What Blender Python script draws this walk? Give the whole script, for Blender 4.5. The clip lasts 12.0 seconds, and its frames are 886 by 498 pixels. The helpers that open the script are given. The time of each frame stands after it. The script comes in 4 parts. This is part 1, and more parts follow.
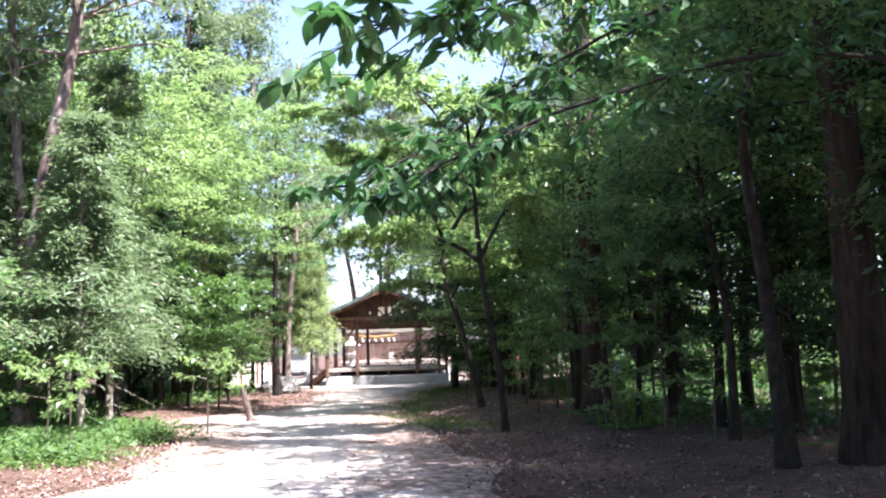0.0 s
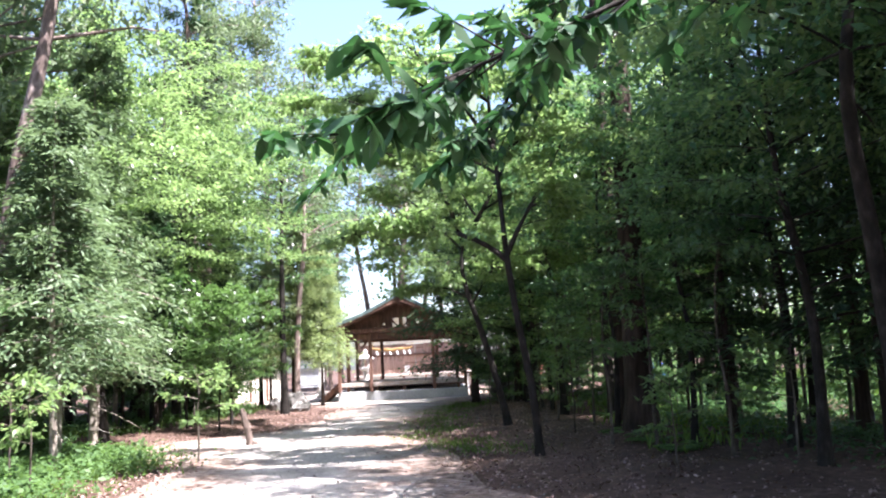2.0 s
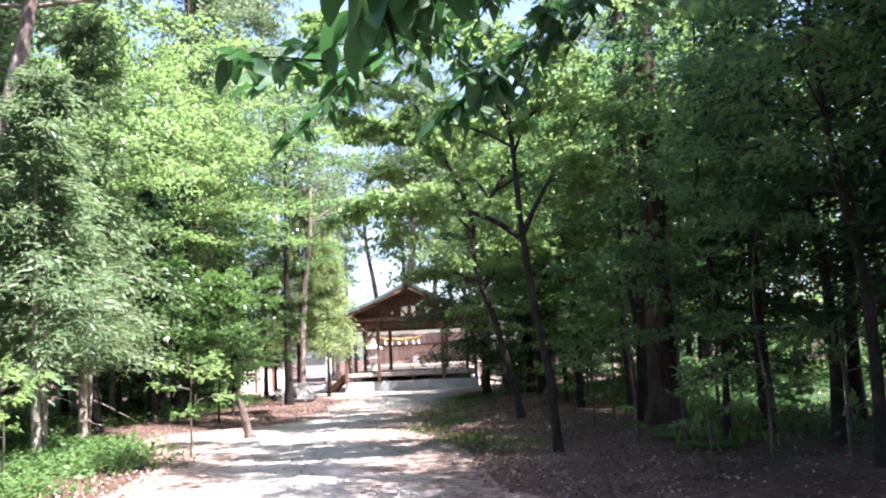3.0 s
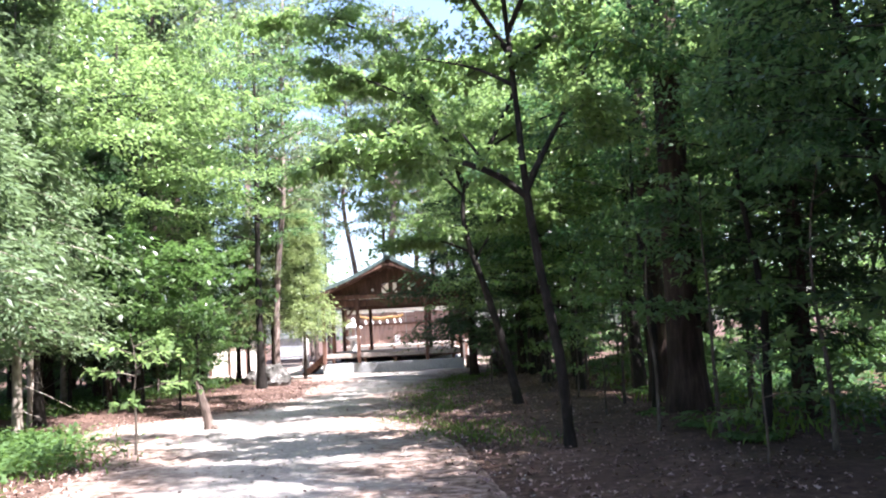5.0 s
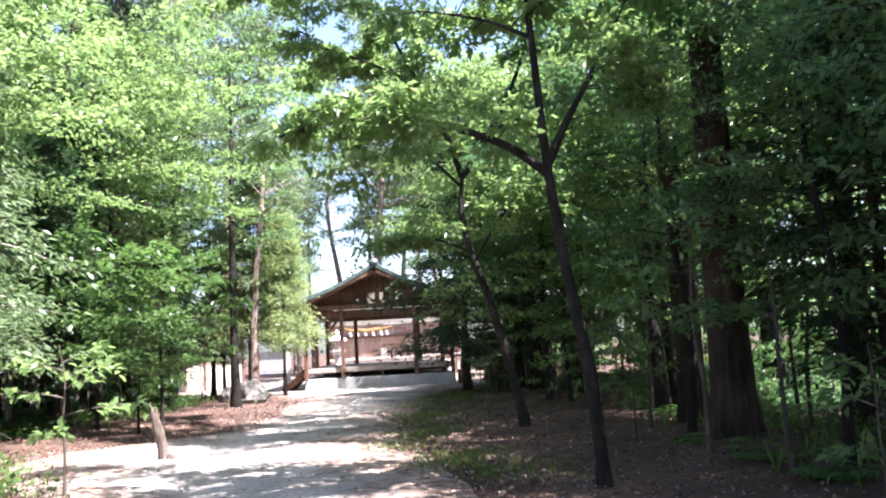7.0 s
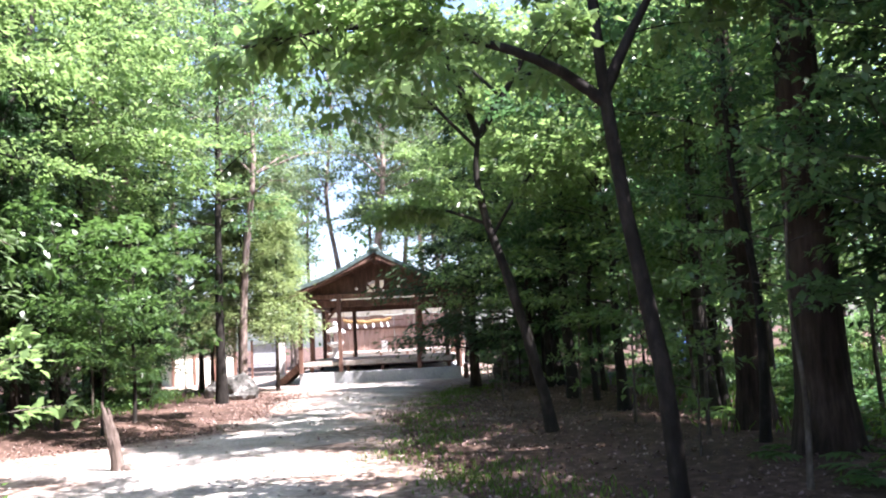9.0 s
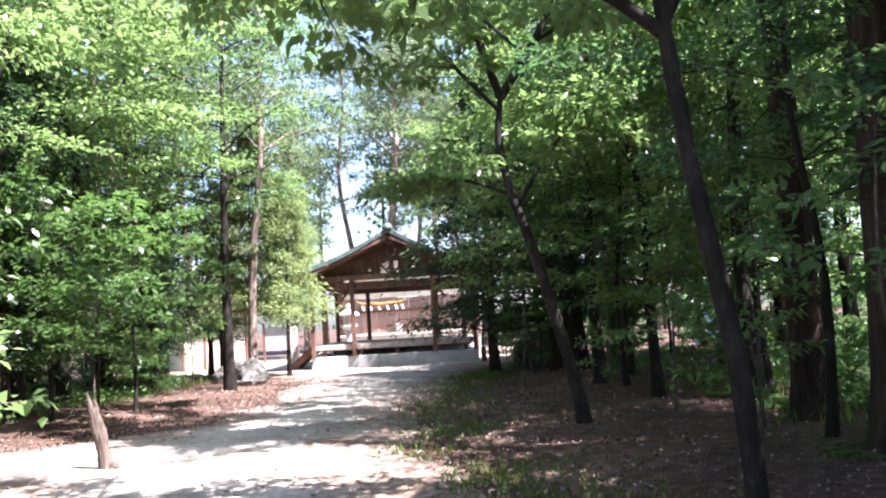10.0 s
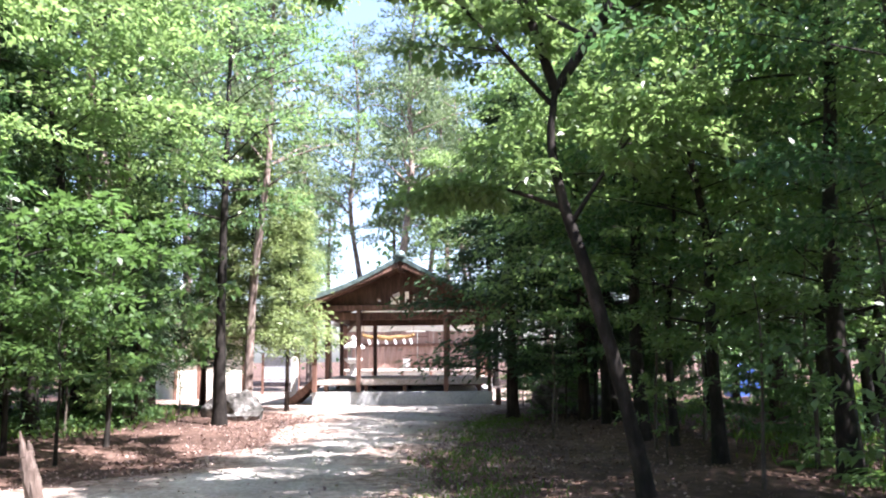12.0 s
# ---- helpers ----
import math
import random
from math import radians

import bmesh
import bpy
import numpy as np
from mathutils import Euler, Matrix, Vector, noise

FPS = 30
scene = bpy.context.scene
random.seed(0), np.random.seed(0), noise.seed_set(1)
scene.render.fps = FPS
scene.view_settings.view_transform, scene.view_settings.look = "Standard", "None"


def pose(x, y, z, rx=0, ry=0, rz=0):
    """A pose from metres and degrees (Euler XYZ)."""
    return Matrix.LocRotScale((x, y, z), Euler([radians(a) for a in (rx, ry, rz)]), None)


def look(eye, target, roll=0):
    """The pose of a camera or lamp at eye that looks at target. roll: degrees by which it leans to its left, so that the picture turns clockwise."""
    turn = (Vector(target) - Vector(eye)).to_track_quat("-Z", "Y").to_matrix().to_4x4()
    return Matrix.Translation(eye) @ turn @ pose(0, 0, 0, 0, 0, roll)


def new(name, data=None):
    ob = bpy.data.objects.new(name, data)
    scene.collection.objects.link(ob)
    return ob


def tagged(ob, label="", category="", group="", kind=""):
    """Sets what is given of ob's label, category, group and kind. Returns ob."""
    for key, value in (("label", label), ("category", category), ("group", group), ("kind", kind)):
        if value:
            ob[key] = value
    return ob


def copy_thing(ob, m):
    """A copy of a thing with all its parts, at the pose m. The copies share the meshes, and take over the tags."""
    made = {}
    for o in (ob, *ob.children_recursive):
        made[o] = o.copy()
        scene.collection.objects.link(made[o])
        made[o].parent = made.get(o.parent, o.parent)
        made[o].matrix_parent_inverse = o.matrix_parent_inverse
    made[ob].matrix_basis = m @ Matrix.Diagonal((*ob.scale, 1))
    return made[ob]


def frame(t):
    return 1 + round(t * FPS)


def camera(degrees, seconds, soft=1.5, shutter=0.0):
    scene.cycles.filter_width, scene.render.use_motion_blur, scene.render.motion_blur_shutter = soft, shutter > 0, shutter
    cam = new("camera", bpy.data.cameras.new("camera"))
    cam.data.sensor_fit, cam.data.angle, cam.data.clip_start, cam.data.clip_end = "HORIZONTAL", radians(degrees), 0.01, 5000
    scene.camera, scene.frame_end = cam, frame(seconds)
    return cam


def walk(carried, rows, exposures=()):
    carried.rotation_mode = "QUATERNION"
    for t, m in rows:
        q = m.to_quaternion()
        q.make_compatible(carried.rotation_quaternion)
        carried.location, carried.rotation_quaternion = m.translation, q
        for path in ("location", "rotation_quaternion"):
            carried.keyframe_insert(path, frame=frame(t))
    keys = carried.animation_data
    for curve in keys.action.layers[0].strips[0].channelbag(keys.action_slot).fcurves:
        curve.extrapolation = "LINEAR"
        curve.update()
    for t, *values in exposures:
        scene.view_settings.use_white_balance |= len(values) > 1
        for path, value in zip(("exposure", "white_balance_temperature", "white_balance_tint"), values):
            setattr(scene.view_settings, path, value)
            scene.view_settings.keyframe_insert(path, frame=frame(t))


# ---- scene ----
cam = camera(54.5, 12.0, soft=2.1)
METRES, EYE, TILT, LEAN, TURN = 13.0, 1.57, -7.5, -1.0, 0.0
ROWS = [
    (0.0, 0.0, 0.0, 0.0, 0.7, 14.13, 2.79),
    (0.5, -0.0024, 0.04, 0.0054, 0.48, 14.87, 2.93),
    (1.0, -0.0058, 0.0794, 0.0104, 1.42, 15.0, 3.39),
    (1.5, -0.0071, 0.1225, 0.0164, 1.09, 15.34, 3.45),
    (2.0, -0.0091, 0.1635, 0.0208, 1.88, 15.02, 3.55),
    (2.5, -0.0091, 0.2088, 0.0265, 2.09, 14.64, 3.38),
    (3.0, -0.0122, 0.248, 0.0294, 2.48, 14.45, 3.3),
    (3.5, -0.0145, 0.2848, 0.0339, 2.58, 13.73, 3.14),
    (5.5, -0.0301, 0.4472, 0.0539, 0.62, 12.98, 3.9),
    (6.0, -0.0331, 0.4841, 0.0577, 0.2, 13.75, 3.82),
    (6.5, -0.0386, 0.5282, 0.0631, 0.06, 14.4, 4.05),
    (7.0, -0.0406, 0.5731, 0.0699, 0.36, 13.83, 4.14),
    (9.0, -0.0521, 0.7452, 0.0893, 0.36, 13.41, 3.88),
    (9.5, -0.054, 0.7907, 0.096, 0.91, 13.22, 3.88),
    (10.0, -0.0571, 0.8306, 0.1012, 1.37, 12.29, 4.08),
    (10.5, -0.0606, 0.8709, 0.1054, 1.42, 12.54, 3.77),
    (11.0, -0.0683, 0.9127, 0.1131, 1.53, 13.23, 3.38),
    (11.5, -0.0762, 0.955, 0.1201, 1.86, 13.98, 2.34),
    (12.0, -0.0803, 0.9877, 0.1242, 1.27, 14.74, 1.38),
]
walk(cam, [(t, pose(0, 0, EYE, TILT, LEAN, TURN) @ pose(METRES * x, METRES * y, METRES * z, 90 + pitch, roll, yaw)) for t, x, y, z, yaw, pitch, roll in ROWS], [(0.0, 2.62, 5980, 22), (12.0, 2.7, 5980, 23)])

# ---------------------------------------------------------------- light
SUN_AZ, SUN_EL = 121.0, 62.0
to_sun = Vector((math.sin(radians(SUN_AZ)) * math.cos(radians(SUN_EL)), math.cos(radians(SUN_AZ)) * math.cos(radians(SUN_EL)), math.sin(radians(SUN_EL))))
world = bpy.data.worlds.new("sky")
scene.world = world
world.use_nodes = True
wn = world.node_tree
sky = wn.nodes.new("ShaderNodeTexSky")
sky.sky_type, sky.sun_disc = "NISHITA", False
sky.sun_elevation, sky.sun_rotation = radians(SUN_EL), radians(SUN_AZ)
sky.air_density, sky.dust_density = 1.0, 2.0
wn.nodes["Background"].inputs["Strength"].default_value = 0.08
wn.links.new(sky.outputs[0], wn.nodes["Background"].inputs["Color"])
sun = new("sun", bpy.data.lights.new("sun", "SUN"))
sun.data.energy, sun.data.angle, sun.data.color = 5.0, radians(0.5), (1.0, 0.95, 0.87)
sun.matrix_world = look(to_sun * 60, (0, 0, 0))

# ---------------------------------------------------------------- materials
def tree_of(name):
    m = bpy.data.materials.new(name)
    m.use_nodes = True
    return m, m.node_tree.nodes, m.node_tree.links


def ramp_node(nodes, stops):
    r = nodes.new("ShaderNodeValToRGB")
    while len(r.color_ramp.elements) < len(stops):
        r.color_ramp.elements.new(0.5)
    for e, (p, c) in zip(r.color_ramp.elements, stops):
        e.position, e.color = p, (*c, 1)
    return r


def noise_node(nodes, links, coord, scale, detail=4.0, rough=0.6, stretch=None):
    n = nodes.new("ShaderNodeTexNoise")
    n.inputs["Scale"].default_value, n.inputs["Detail"].default_value, n.inputs["Roughness"].default_value = scale, detail, rough
    if stretch:
        mp = nodes.new("ShaderNodeMapping")
        mp.inputs["Scale"].default_value = stretch
        links.new(coord, mp.inputs["Vector"])
        coord = mp.outputs[0]
    links.new(coord, n.inputs["Vector"])
    return n.outputs["Fac"]


def surface(name, dark, mid, light, fine=30.0, coarse=2.0, rough=0.8, bump=0.3, stretch=None, metal=0.0, vary=0.0, depth=0.01):
    """Two scales of noise over three colours, with fine relief."""
    m, nodes, links = tree_of(name)
    b = nodes["Principled BSDF"]
    co = nodes.new("ShaderNodeTexCoord").outputs["Object"]
    a = noise_node(nodes, links, co, coarse, 3.0)
    f = noise_node(nodes, links, co, fine, 6.0, 0.65, stretch)
    mix = nodes.new("ShaderNodeMath")
    mix.operation = "MULTIPLY_ADD"
    links.new(f, mix.inputs[0])
    mix.inputs[1].default_value = 0.6
    half = nodes.new("ShaderNodeMath")
    half.operation = "MULTIPLY"
    half.inputs[1].default_value = 0.4
    links.new(a, half.inputs[0])
    links.new(half.outputs[0], mix.inputs[2])
    r = ramp_node(nodes, [(0.36, dark), (0.5, mid), (0.64, light)])
    links.new(mix.outputs[0], r.inputs[0])
    col = r.outputs[0]
    if vary:
        info = nodes.new("ShaderNodeObjectInfo")
        hsv = nodes.new("ShaderNodeHueSaturation")
        sc = nodes.new("ShaderNodeMapRange")
        sc.inputs["To Min"].default_value, sc.inputs["To Max"].default_value = 1 - vary, 1 + vary
        links.new(info.outputs["Random"], sc.inputs["Value"])
        links.new(sc.outputs[0], hsv.inputs["Value"])
        links.new(col, hsv.inputs["Color"])
        col = hsv.outputs[0]
    links.new(col, b.inputs["Base Color"])
    b.inputs["Roughness"].default_value, b.inputs["Metallic"].default_value = rough, metal
    b.inputs["Specular IOR Level"].default_value = 0.2 if rough >= 0.85 else 0.5
    bp = nodes.new("ShaderNodeBump")
    bp.inputs["Strength"].default_value, bp.inputs["Distance"].default_value = bump, depth
    links.new(f, bp.inputs["Height"])
    links.new(bp.outputs[0], b.inputs["Normal"])
    return m


def foliage(name, dark, light, through_light, gloss=0.36, share=0.4):
    """Leaf: reflecting face and light let through, each leaf a little different."""
    m, nodes, links = tree_of(name)
    b = nodes["Principled BSDF"]
    out = nodes["Material Output"]
    geo = nodes.new("ShaderNodeNewGeometry")
    info = nodes.new("ShaderNodeObjectInfo")
    add = nodes.new("ShaderNodeMath")
    add.operation = "MULTIPLY_ADD"
    links.new(info.outputs["Random"], add.inputs[0])
    add.inputs[1].default_value = 0.35
    half = nodes.new("ShaderNodeMath")
    half.operation = "MULTIPLY"
    half.inputs[1].default_value = 0.65
    links.new(geo.outputs["Random Per Island"], half.inputs[0])
    links.new(half.outputs[0], add.inputs[2])
    r = ramp_node(nodes, [(0.0, dark), (1.0, light)])
    links.new(add.outputs[0], r.inputs[0])
    links.new(r.outputs[0], b.inputs["Base Color"])
    b.inputs["Roughness"].default_value = gloss
    b.inputs["Specular IOR Level"].default_value = 0.4
    tr = nodes.new("ShaderNodeBsdfTranslucent")
    r2 = ramp_node(nodes, [(0.0, tuple(c * 0.6 for c in through_light)), (1.0, through_light)])
    links.new(add.outputs[0], r2.inputs[0])
    links.new(r2.outputs[0], tr.inputs["Color"])
    mx = nodes.new("ShaderNodeMixShader")
    mx.inputs[0].default_value = share
    links.new(b.outputs[0], mx.inputs[1])
    links.new(tr.outputs[0], mx.inputs[2])
    links.new(mx.outputs[0], out.inputs["Surface"])
    return m


M_GROUND = surface("forest_floor", (0.03, 0.018, 0.013), (0.07, 0.042, 0.031), (0.16, 0.105, 0.08), 9.0, 0.5, 0.95, 0.8, depth=0.04)
def worn_path():
    """Packed gravel that gives way to soil and dead leaves towards its edges and in worn patches."""
    m = surface("packed_gravel", (0.16, 0.143, 0.125), (0.31, 0.285, 0.255), (0.46, 0.43, 0.39), 18.0, 0.7, 0.95, 0.6, depth=0.02)
    nodes, links = m.node_tree.nodes, m.node_tree.links
    b = nodes["Principled BSDF"]
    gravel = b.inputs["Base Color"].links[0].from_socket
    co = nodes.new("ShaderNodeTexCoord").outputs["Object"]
    at = nodes.new("ShaderNodeAttribute")
    at.attribute_name = "edge"
    patch = noise_node(nodes, links, co, 0.9, 5.0, 0.65)
    speck = noise_node(nodes, links, co, 7.0, 3.0, 0.6)
    total = nodes.new("ShaderNodeMath")
    total.operation = "MULTIPLY_ADD"
    links.new(patch, total.inputs[0])
    total.inputs[1].default_value = 1.6
    links.new(at.outputs["Fac"], total.inputs[2])
    cover = ramp_node(nodes, [(0.36, (0, 0, 0)), (0.52, (1, 1, 1))])
    shift = nodes.new("ShaderNodeMath")
    shift.operation = "MULTIPLY"
    shift.inputs[1].default_value = 0.36
    links.new(total.outputs[0], shift.inputs[0])
    links.new(shift.outputs[0], cover.inputs[0])
    soil = ramp_node(nodes, [(0.35, (0.085, 0.058, 0.042)), (0.5, (0.19, 0.138, 0.11)), (0.65, (0.35, 0.275, 0.23))])
    links.new(speck, soil.inputs[0])
    mx = nodes.new("ShaderNodeMix")
    mx.data_type = "RGBA"
    links.new(cover.outputs[0], mx.inputs["Factor"])
    links.new(gravel, mx.inputs["A"])
    links.new(soil.outputs[0], mx.inputs["B"])
    links.new(mx.outputs["Result"], b.inputs["Base Color"])
    return m


M_PATH = worn_path()
M_LITTER = surface("dry_leaves", (0.1, 0.064, 0.052), (0.24, 0.16, 0.135), (0.46, 0.355, 0.31), 5.0, 1.0, 0.8, 0.1)
M_PEBBLE = surface("pebbles", (0.18, 0.17, 0.155), (0.31, 0.295, 0.27), (0.46, 0.44, 0.41), 8.0, 1.0, 0.85, 0.2)
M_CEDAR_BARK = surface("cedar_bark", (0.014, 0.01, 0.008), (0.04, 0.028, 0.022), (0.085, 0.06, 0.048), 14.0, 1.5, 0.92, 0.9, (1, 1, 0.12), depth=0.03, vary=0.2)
M_PINE_BARK = surface("red_pine_bark", (0.065, 0.046, 0.038), (0.18, 0.135, 0.115), (0.38, 0.32, 0.285), 10.0, 1.2, 0.88, 0.8, (1, 1, 0.3), depth=0.03, vary=0.15)
M_SMOOTH_BARK = surface("smooth_bark", (0.035, 0.028, 0.022), (0.085, 0.07, 0.055), (0.2, 0.175, 0.145), 12.0, 2.0, 0.85, 0.5, (1, 1, 0.4), vary=0.25)
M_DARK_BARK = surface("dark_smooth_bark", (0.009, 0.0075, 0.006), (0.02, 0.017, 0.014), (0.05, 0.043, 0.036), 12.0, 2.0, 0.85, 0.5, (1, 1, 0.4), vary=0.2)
M_PALE_BARK = surface("pale_bark", (0.12, 0.10, 0.08), (0.27, 0.235, 0.195), (0.45, 0.41, 0.36), 12.0, 2.0, 0.85, 0.5, (1, 1, 0.4), vary=0.25)
M_MAPLE = foliage("maple_leaf", (0.065, 0.125, 0.04), (0.16, 0.24, 0.09), (0.33, 0.5, 0.16), share=0.48)
M_BROAD = foliage("broad_leaf", (0.04, 0.095, 0.035), (0.11, 0.18, 0.07), (0.24, 0.43, 0.14), share=0.45)
# darker copy of the broad leaf, with shade put into its colour
M_SHADELEAF = foliage("shaded_broad_leaf", (0.028, 0.07, 0.03), (0.065, 0.13, 0.05), (0.14, 0.3, 0.1), share=0.4)
M_BIGLEAF = foliage("large_leaf", (0.025, 0.075, 0.028), (0.05, 0.12, 0.04), (0.08, 0.24, 0.06), gloss=0.55, share=0.3)
M_CYPRESS = foliage("cypress_spray", (0.07, 0.12, 0.06), (0.16, 0.22, 0.11), (0.24, 0.36, 0.15), gloss=0.5, share=0.35)
M_LIGHTCONE = foliage("light_conifer_spray", (0.1, 0.155, 0.05), (0.24, 0.3, 0.12), (0.36, 0.46, 0.17), gloss=0.5, share=0.42)
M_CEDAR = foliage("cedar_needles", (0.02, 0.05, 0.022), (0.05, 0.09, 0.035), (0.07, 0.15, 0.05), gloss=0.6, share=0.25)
M_PINE = foliage("pine_needles", (0.07, 0.11, 0.055), (0.16, 0.21, 0.10), (0.25, 0.36, 0.15), gloss=0.6, share=0.35)
M_SHRUB = foliage("shrub_leaf", (0.035, 0.08, 0.025), (0.1, 0.165, 0.05), (0.16, 0.3, 0.075), share=0.4)
M_GRASS = foliage("grass_blade", (0.06, 0.12, 0.02), (0.14, 0.23, 0.045), (0.22, 0.38, 0.06), gloss=0.6, share=0.4)
M_FERN = foliage("fern_leaf", (0.045, 0.1, 0.032), (0.1, 0.175, 0.055), (0.18, 0.33, 0.08), gloss=0.6, share=0.4)
M_TIMBER = surface("aged_timber", (0.05, 0.024, 0.016), (0.12, 0.058, 0.038), (0.21, 0.115, 0.08), 16.0, 1.0, 0.75, 0.4, (1, 1, 0.1), vary=0.12)
M_BOARD = surface("wall_boards", (0.16, 0.1, 0.078), (0.27, 0.175, 0.14), (0.38, 0.27, 0.23), 16.0, 1.0, 0.75, 0.4, (1, 1, 0.1), vary=0.15)
M_DECK = surface("deck_boards", (0.2, 0.165, 0.14), (0.34, 0.29, 0.25), (0.5, 0.45, 0.4), 14.0, 1.0, 0.7, 0.4, (1, 0.1, 1), vary=0.15)
M_ROOF = surface("oxidised_roof_metal", (0.05, 0.075, 0.07), (0.1, 0.14, 0.135), (0.17, 0.22, 0.21), 8.0, 0.8, 0.45, 0.2, metal=0.3, vary=0.08)
M_DARKROOF = surface("dark_brown_roof", (0.025, 0.017, 0.013), (0.05, 0.035, 0.028), (0.09, 0.065, 0.052), 12.0, 1.0, 0.8, 0.4)
M_HALLROOF = surface("pale_roof_metal", (0.3, 0.31, 0.31), (0.45, 0.46, 0.46), (0.6, 0.6, 0.6), 8.0, 0.8, 0.4, 0.15, metal=0.2, vary=0.06)
M_CONCRETE = surface("concrete", (0.24, 0.25, 0.25), (0.36, 0.37, 0.37), (0.47, 0.47, 0.46), 22.0, 1.2, 0.85, 0.25)
M_GRANITE = surface("granite", (0.3, 0.28, 0.26), (0.48, 0.46, 0.43), (0.65, 0.63, 0.6), 60.0, 3.0, 0.8, 0.3)
M_ROCK = surface("mossy_boulder", (0.03, 0.03, 0.025), (0.1, 0.095, 0.085), (0.36, 0.35, 0.33), 5.0, 2.2, 0.9, 0.7, depth=0.03)
M_PLASTER = surface("cream_plaster", (0.55, 0.5, 0.4), (0.7, 0.66, 0.55), (0.8, 0.77, 0.68), 18.0, 0.9, 0.9, 0.15)
M_PAPER = surface("white_paper", (0.75, 0.75, 0.72), (0.82, 0.82, 0.8), (0.86, 0.86, 0.85), 8.0, 2.0, 0.8, 0.05)
M_STRAW = surface("straw_rope", (0.13, 0.08, 0.03), (0.22, 0.135, 0.055), (0.32, 0.21, 0.1), 30.0, 3.0, 0.85, 0.6)
M_RED = surface("faded_red_paint", (0.3, 0.06, 0.05), (0.45, 0.1, 0.085), (0.58, 0.22, 0.19), 10.0, 1.5, 0.7, 0.2)
M_BLUE = surface("blue_tarpaulin", (0.02, 0.05, 0.25), (0.03, 0.09, 0.4), (0.08, 0.17, 0.5), 10.0, 1.5, 0.5, 0.2)
M_GREYMETAL = surface("grey_painted_metal", (0.15, 0.17, 0.18), (0.25, 0.27, 0.285), (0.36, 0.38, 0.4), 10.0, 1.5, 0.5, 0.1)
M_DEADWOOD = surface("dead_wood", (0.05, 0.036, 0.028), (0.11, 0.083, 0.068), (0.21, 0.17, 0.145), 14.0, 2.0, 0.9, 0.7, (1, 1, 0.15), depth=0.02)

# ---------------------------------------------------------------- mesh helpers
def mesh_from(name, verts, faces, material, smooth=False):
    me = bpy.data.meshes.new(name)
    me.from_pydata([tuple(v) for v in verts], [], faces)
    me.materials.append(material)
    if smooth:
        me.shade_smooth()
    me.update()
    return me


def quad_mesh(name, verts, material):
    """verts: (n, 4, 3), a quad each."""
    n = len(verts)
    me = bpy.data.meshes.new(name)
    me.vertices.add(n * 4)
    me.vertices.foreach_set("co", np.ascontiguousarray(verts, dtype=np.float32).reshape(-1))
    me.loops.add(n * 4)
    me.loops.foreach_set("vertex_index", np.arange(n * 4, dtype=np.int32))
    me.polygons.add(n)
    me.polygons.foreach_set("loop_start", np.arange(0, n * 4, 4, dtype=np.int32))
    me.materials.append(material)
    me.update()
    me.validate()
    return me


def child(name, me, parent, label="", at=None):
    ob = new(name, me)
    ob.parent = parent
    if at is not None:
        ob.matrix_basis = at
    return tagged(ob, label)


def part(name, bm, material, parent, label="", at=None, smooth=False):
    me = bpy.data.meshes.new(name)
    bm.to_mesh(me)
    bm.free()
    me.materials.append(material)
    if smooth:
        me.shade_smooth()
    return child(name, me, parent, label, at)


def thing(name, label, category, m=None, group="", kind=""):
    ob = new(name)
    ob.empty_display_size = 0.2
    if m is not None:
        ob.matrix_basis = m
    return tagged(ob, label, category, group, kind)


def box_bm(size, centre=(0, 0, 0), bevel=0.0, bm=None):
    bm = bm or bmesh.new()
    r = bmesh.ops.create_cube(bm, size=1.0, matrix=Matrix.Translation(centre) @ Matrix.Diagonal((*size, 1)))
    if bevel:
        edges = {e for v in r["verts"] for e in v.link_edges}
        bmesh.ops.bevel(bm, geom=list(edges), offset=bevel, segments=1, affect="EDGES")
    return bm


def lathe_bm(profile, sides=10, centre=(0, 0, 0), bm=None):
    """profile: (radius, height) from bottom to top."""
    bm = bm or bmesh.new()
    rings = []
    for r, z in profile:
        rings.append([bm.verts.new((centre[0] + r * math.cos(2 * math.pi * k / sides), centre[1] + r * math.sin(2 * math.pi * k / sides), centre[2] + z)) for k in range(sides)])
    for a, b in zip(rings, rings[1:]):
        for k in range(sides):
            bm.faces.new((a[k], a[(k + 1) % sides], b[(k + 1) % sides], b[k]))
    bm.faces.new(rings[-1])
    bm.faces.new(rings[0][::-1])
    return bm


def tube(points, radii, sides=7, rng=None, rough=0.0):
    """Verts and faces of a tapered tube along points."""
    pts = np.asarray(points, float)
    n = len(pts)
    tang = np.gradient(pts, axis=0)
    tang /= np.linalg.norm(tang, axis=1)[:, None] + 1e-9
    ref = np.array([0.0, 1.0, 0.0]) if abs(tang[0][1]) < 0.8 else np.array([1.0, 0.0, 0.0])
    u = np.cross(tang, ref)
    u /= np.linalg.norm(u, axis=1)[:, None] + 1e-9
    v = np.cross(tang, u)
    ang = np.arange(sides) * 2 * math.pi / sides
    rad = np.asarray(radii, float)[:, None] * np.ones((1, sides))
    if rough and rng is not None:
        rad = rad * (1 + rough * rng.normal(0, 1, (n, sides)))
    ring = pts[:, None, :] + rad[..., None] * (np.cos(ang)[None, :, None] * u[:, None, :] + np.sin(ang)[None, :, None] * v[:, None, :])
    faces = []
    for i in range(n - 1):
        for k in range(sides):
            faces.append((i * sides + k, i * sides + (k + 1) % sides, (i + 1) * sides + (k + 1) % sides, (i + 1) * sides + k))
    faces.append(tuple(range((n - 1) * sides, n * sides)))
    return ring.reshape(-1, 3), faces


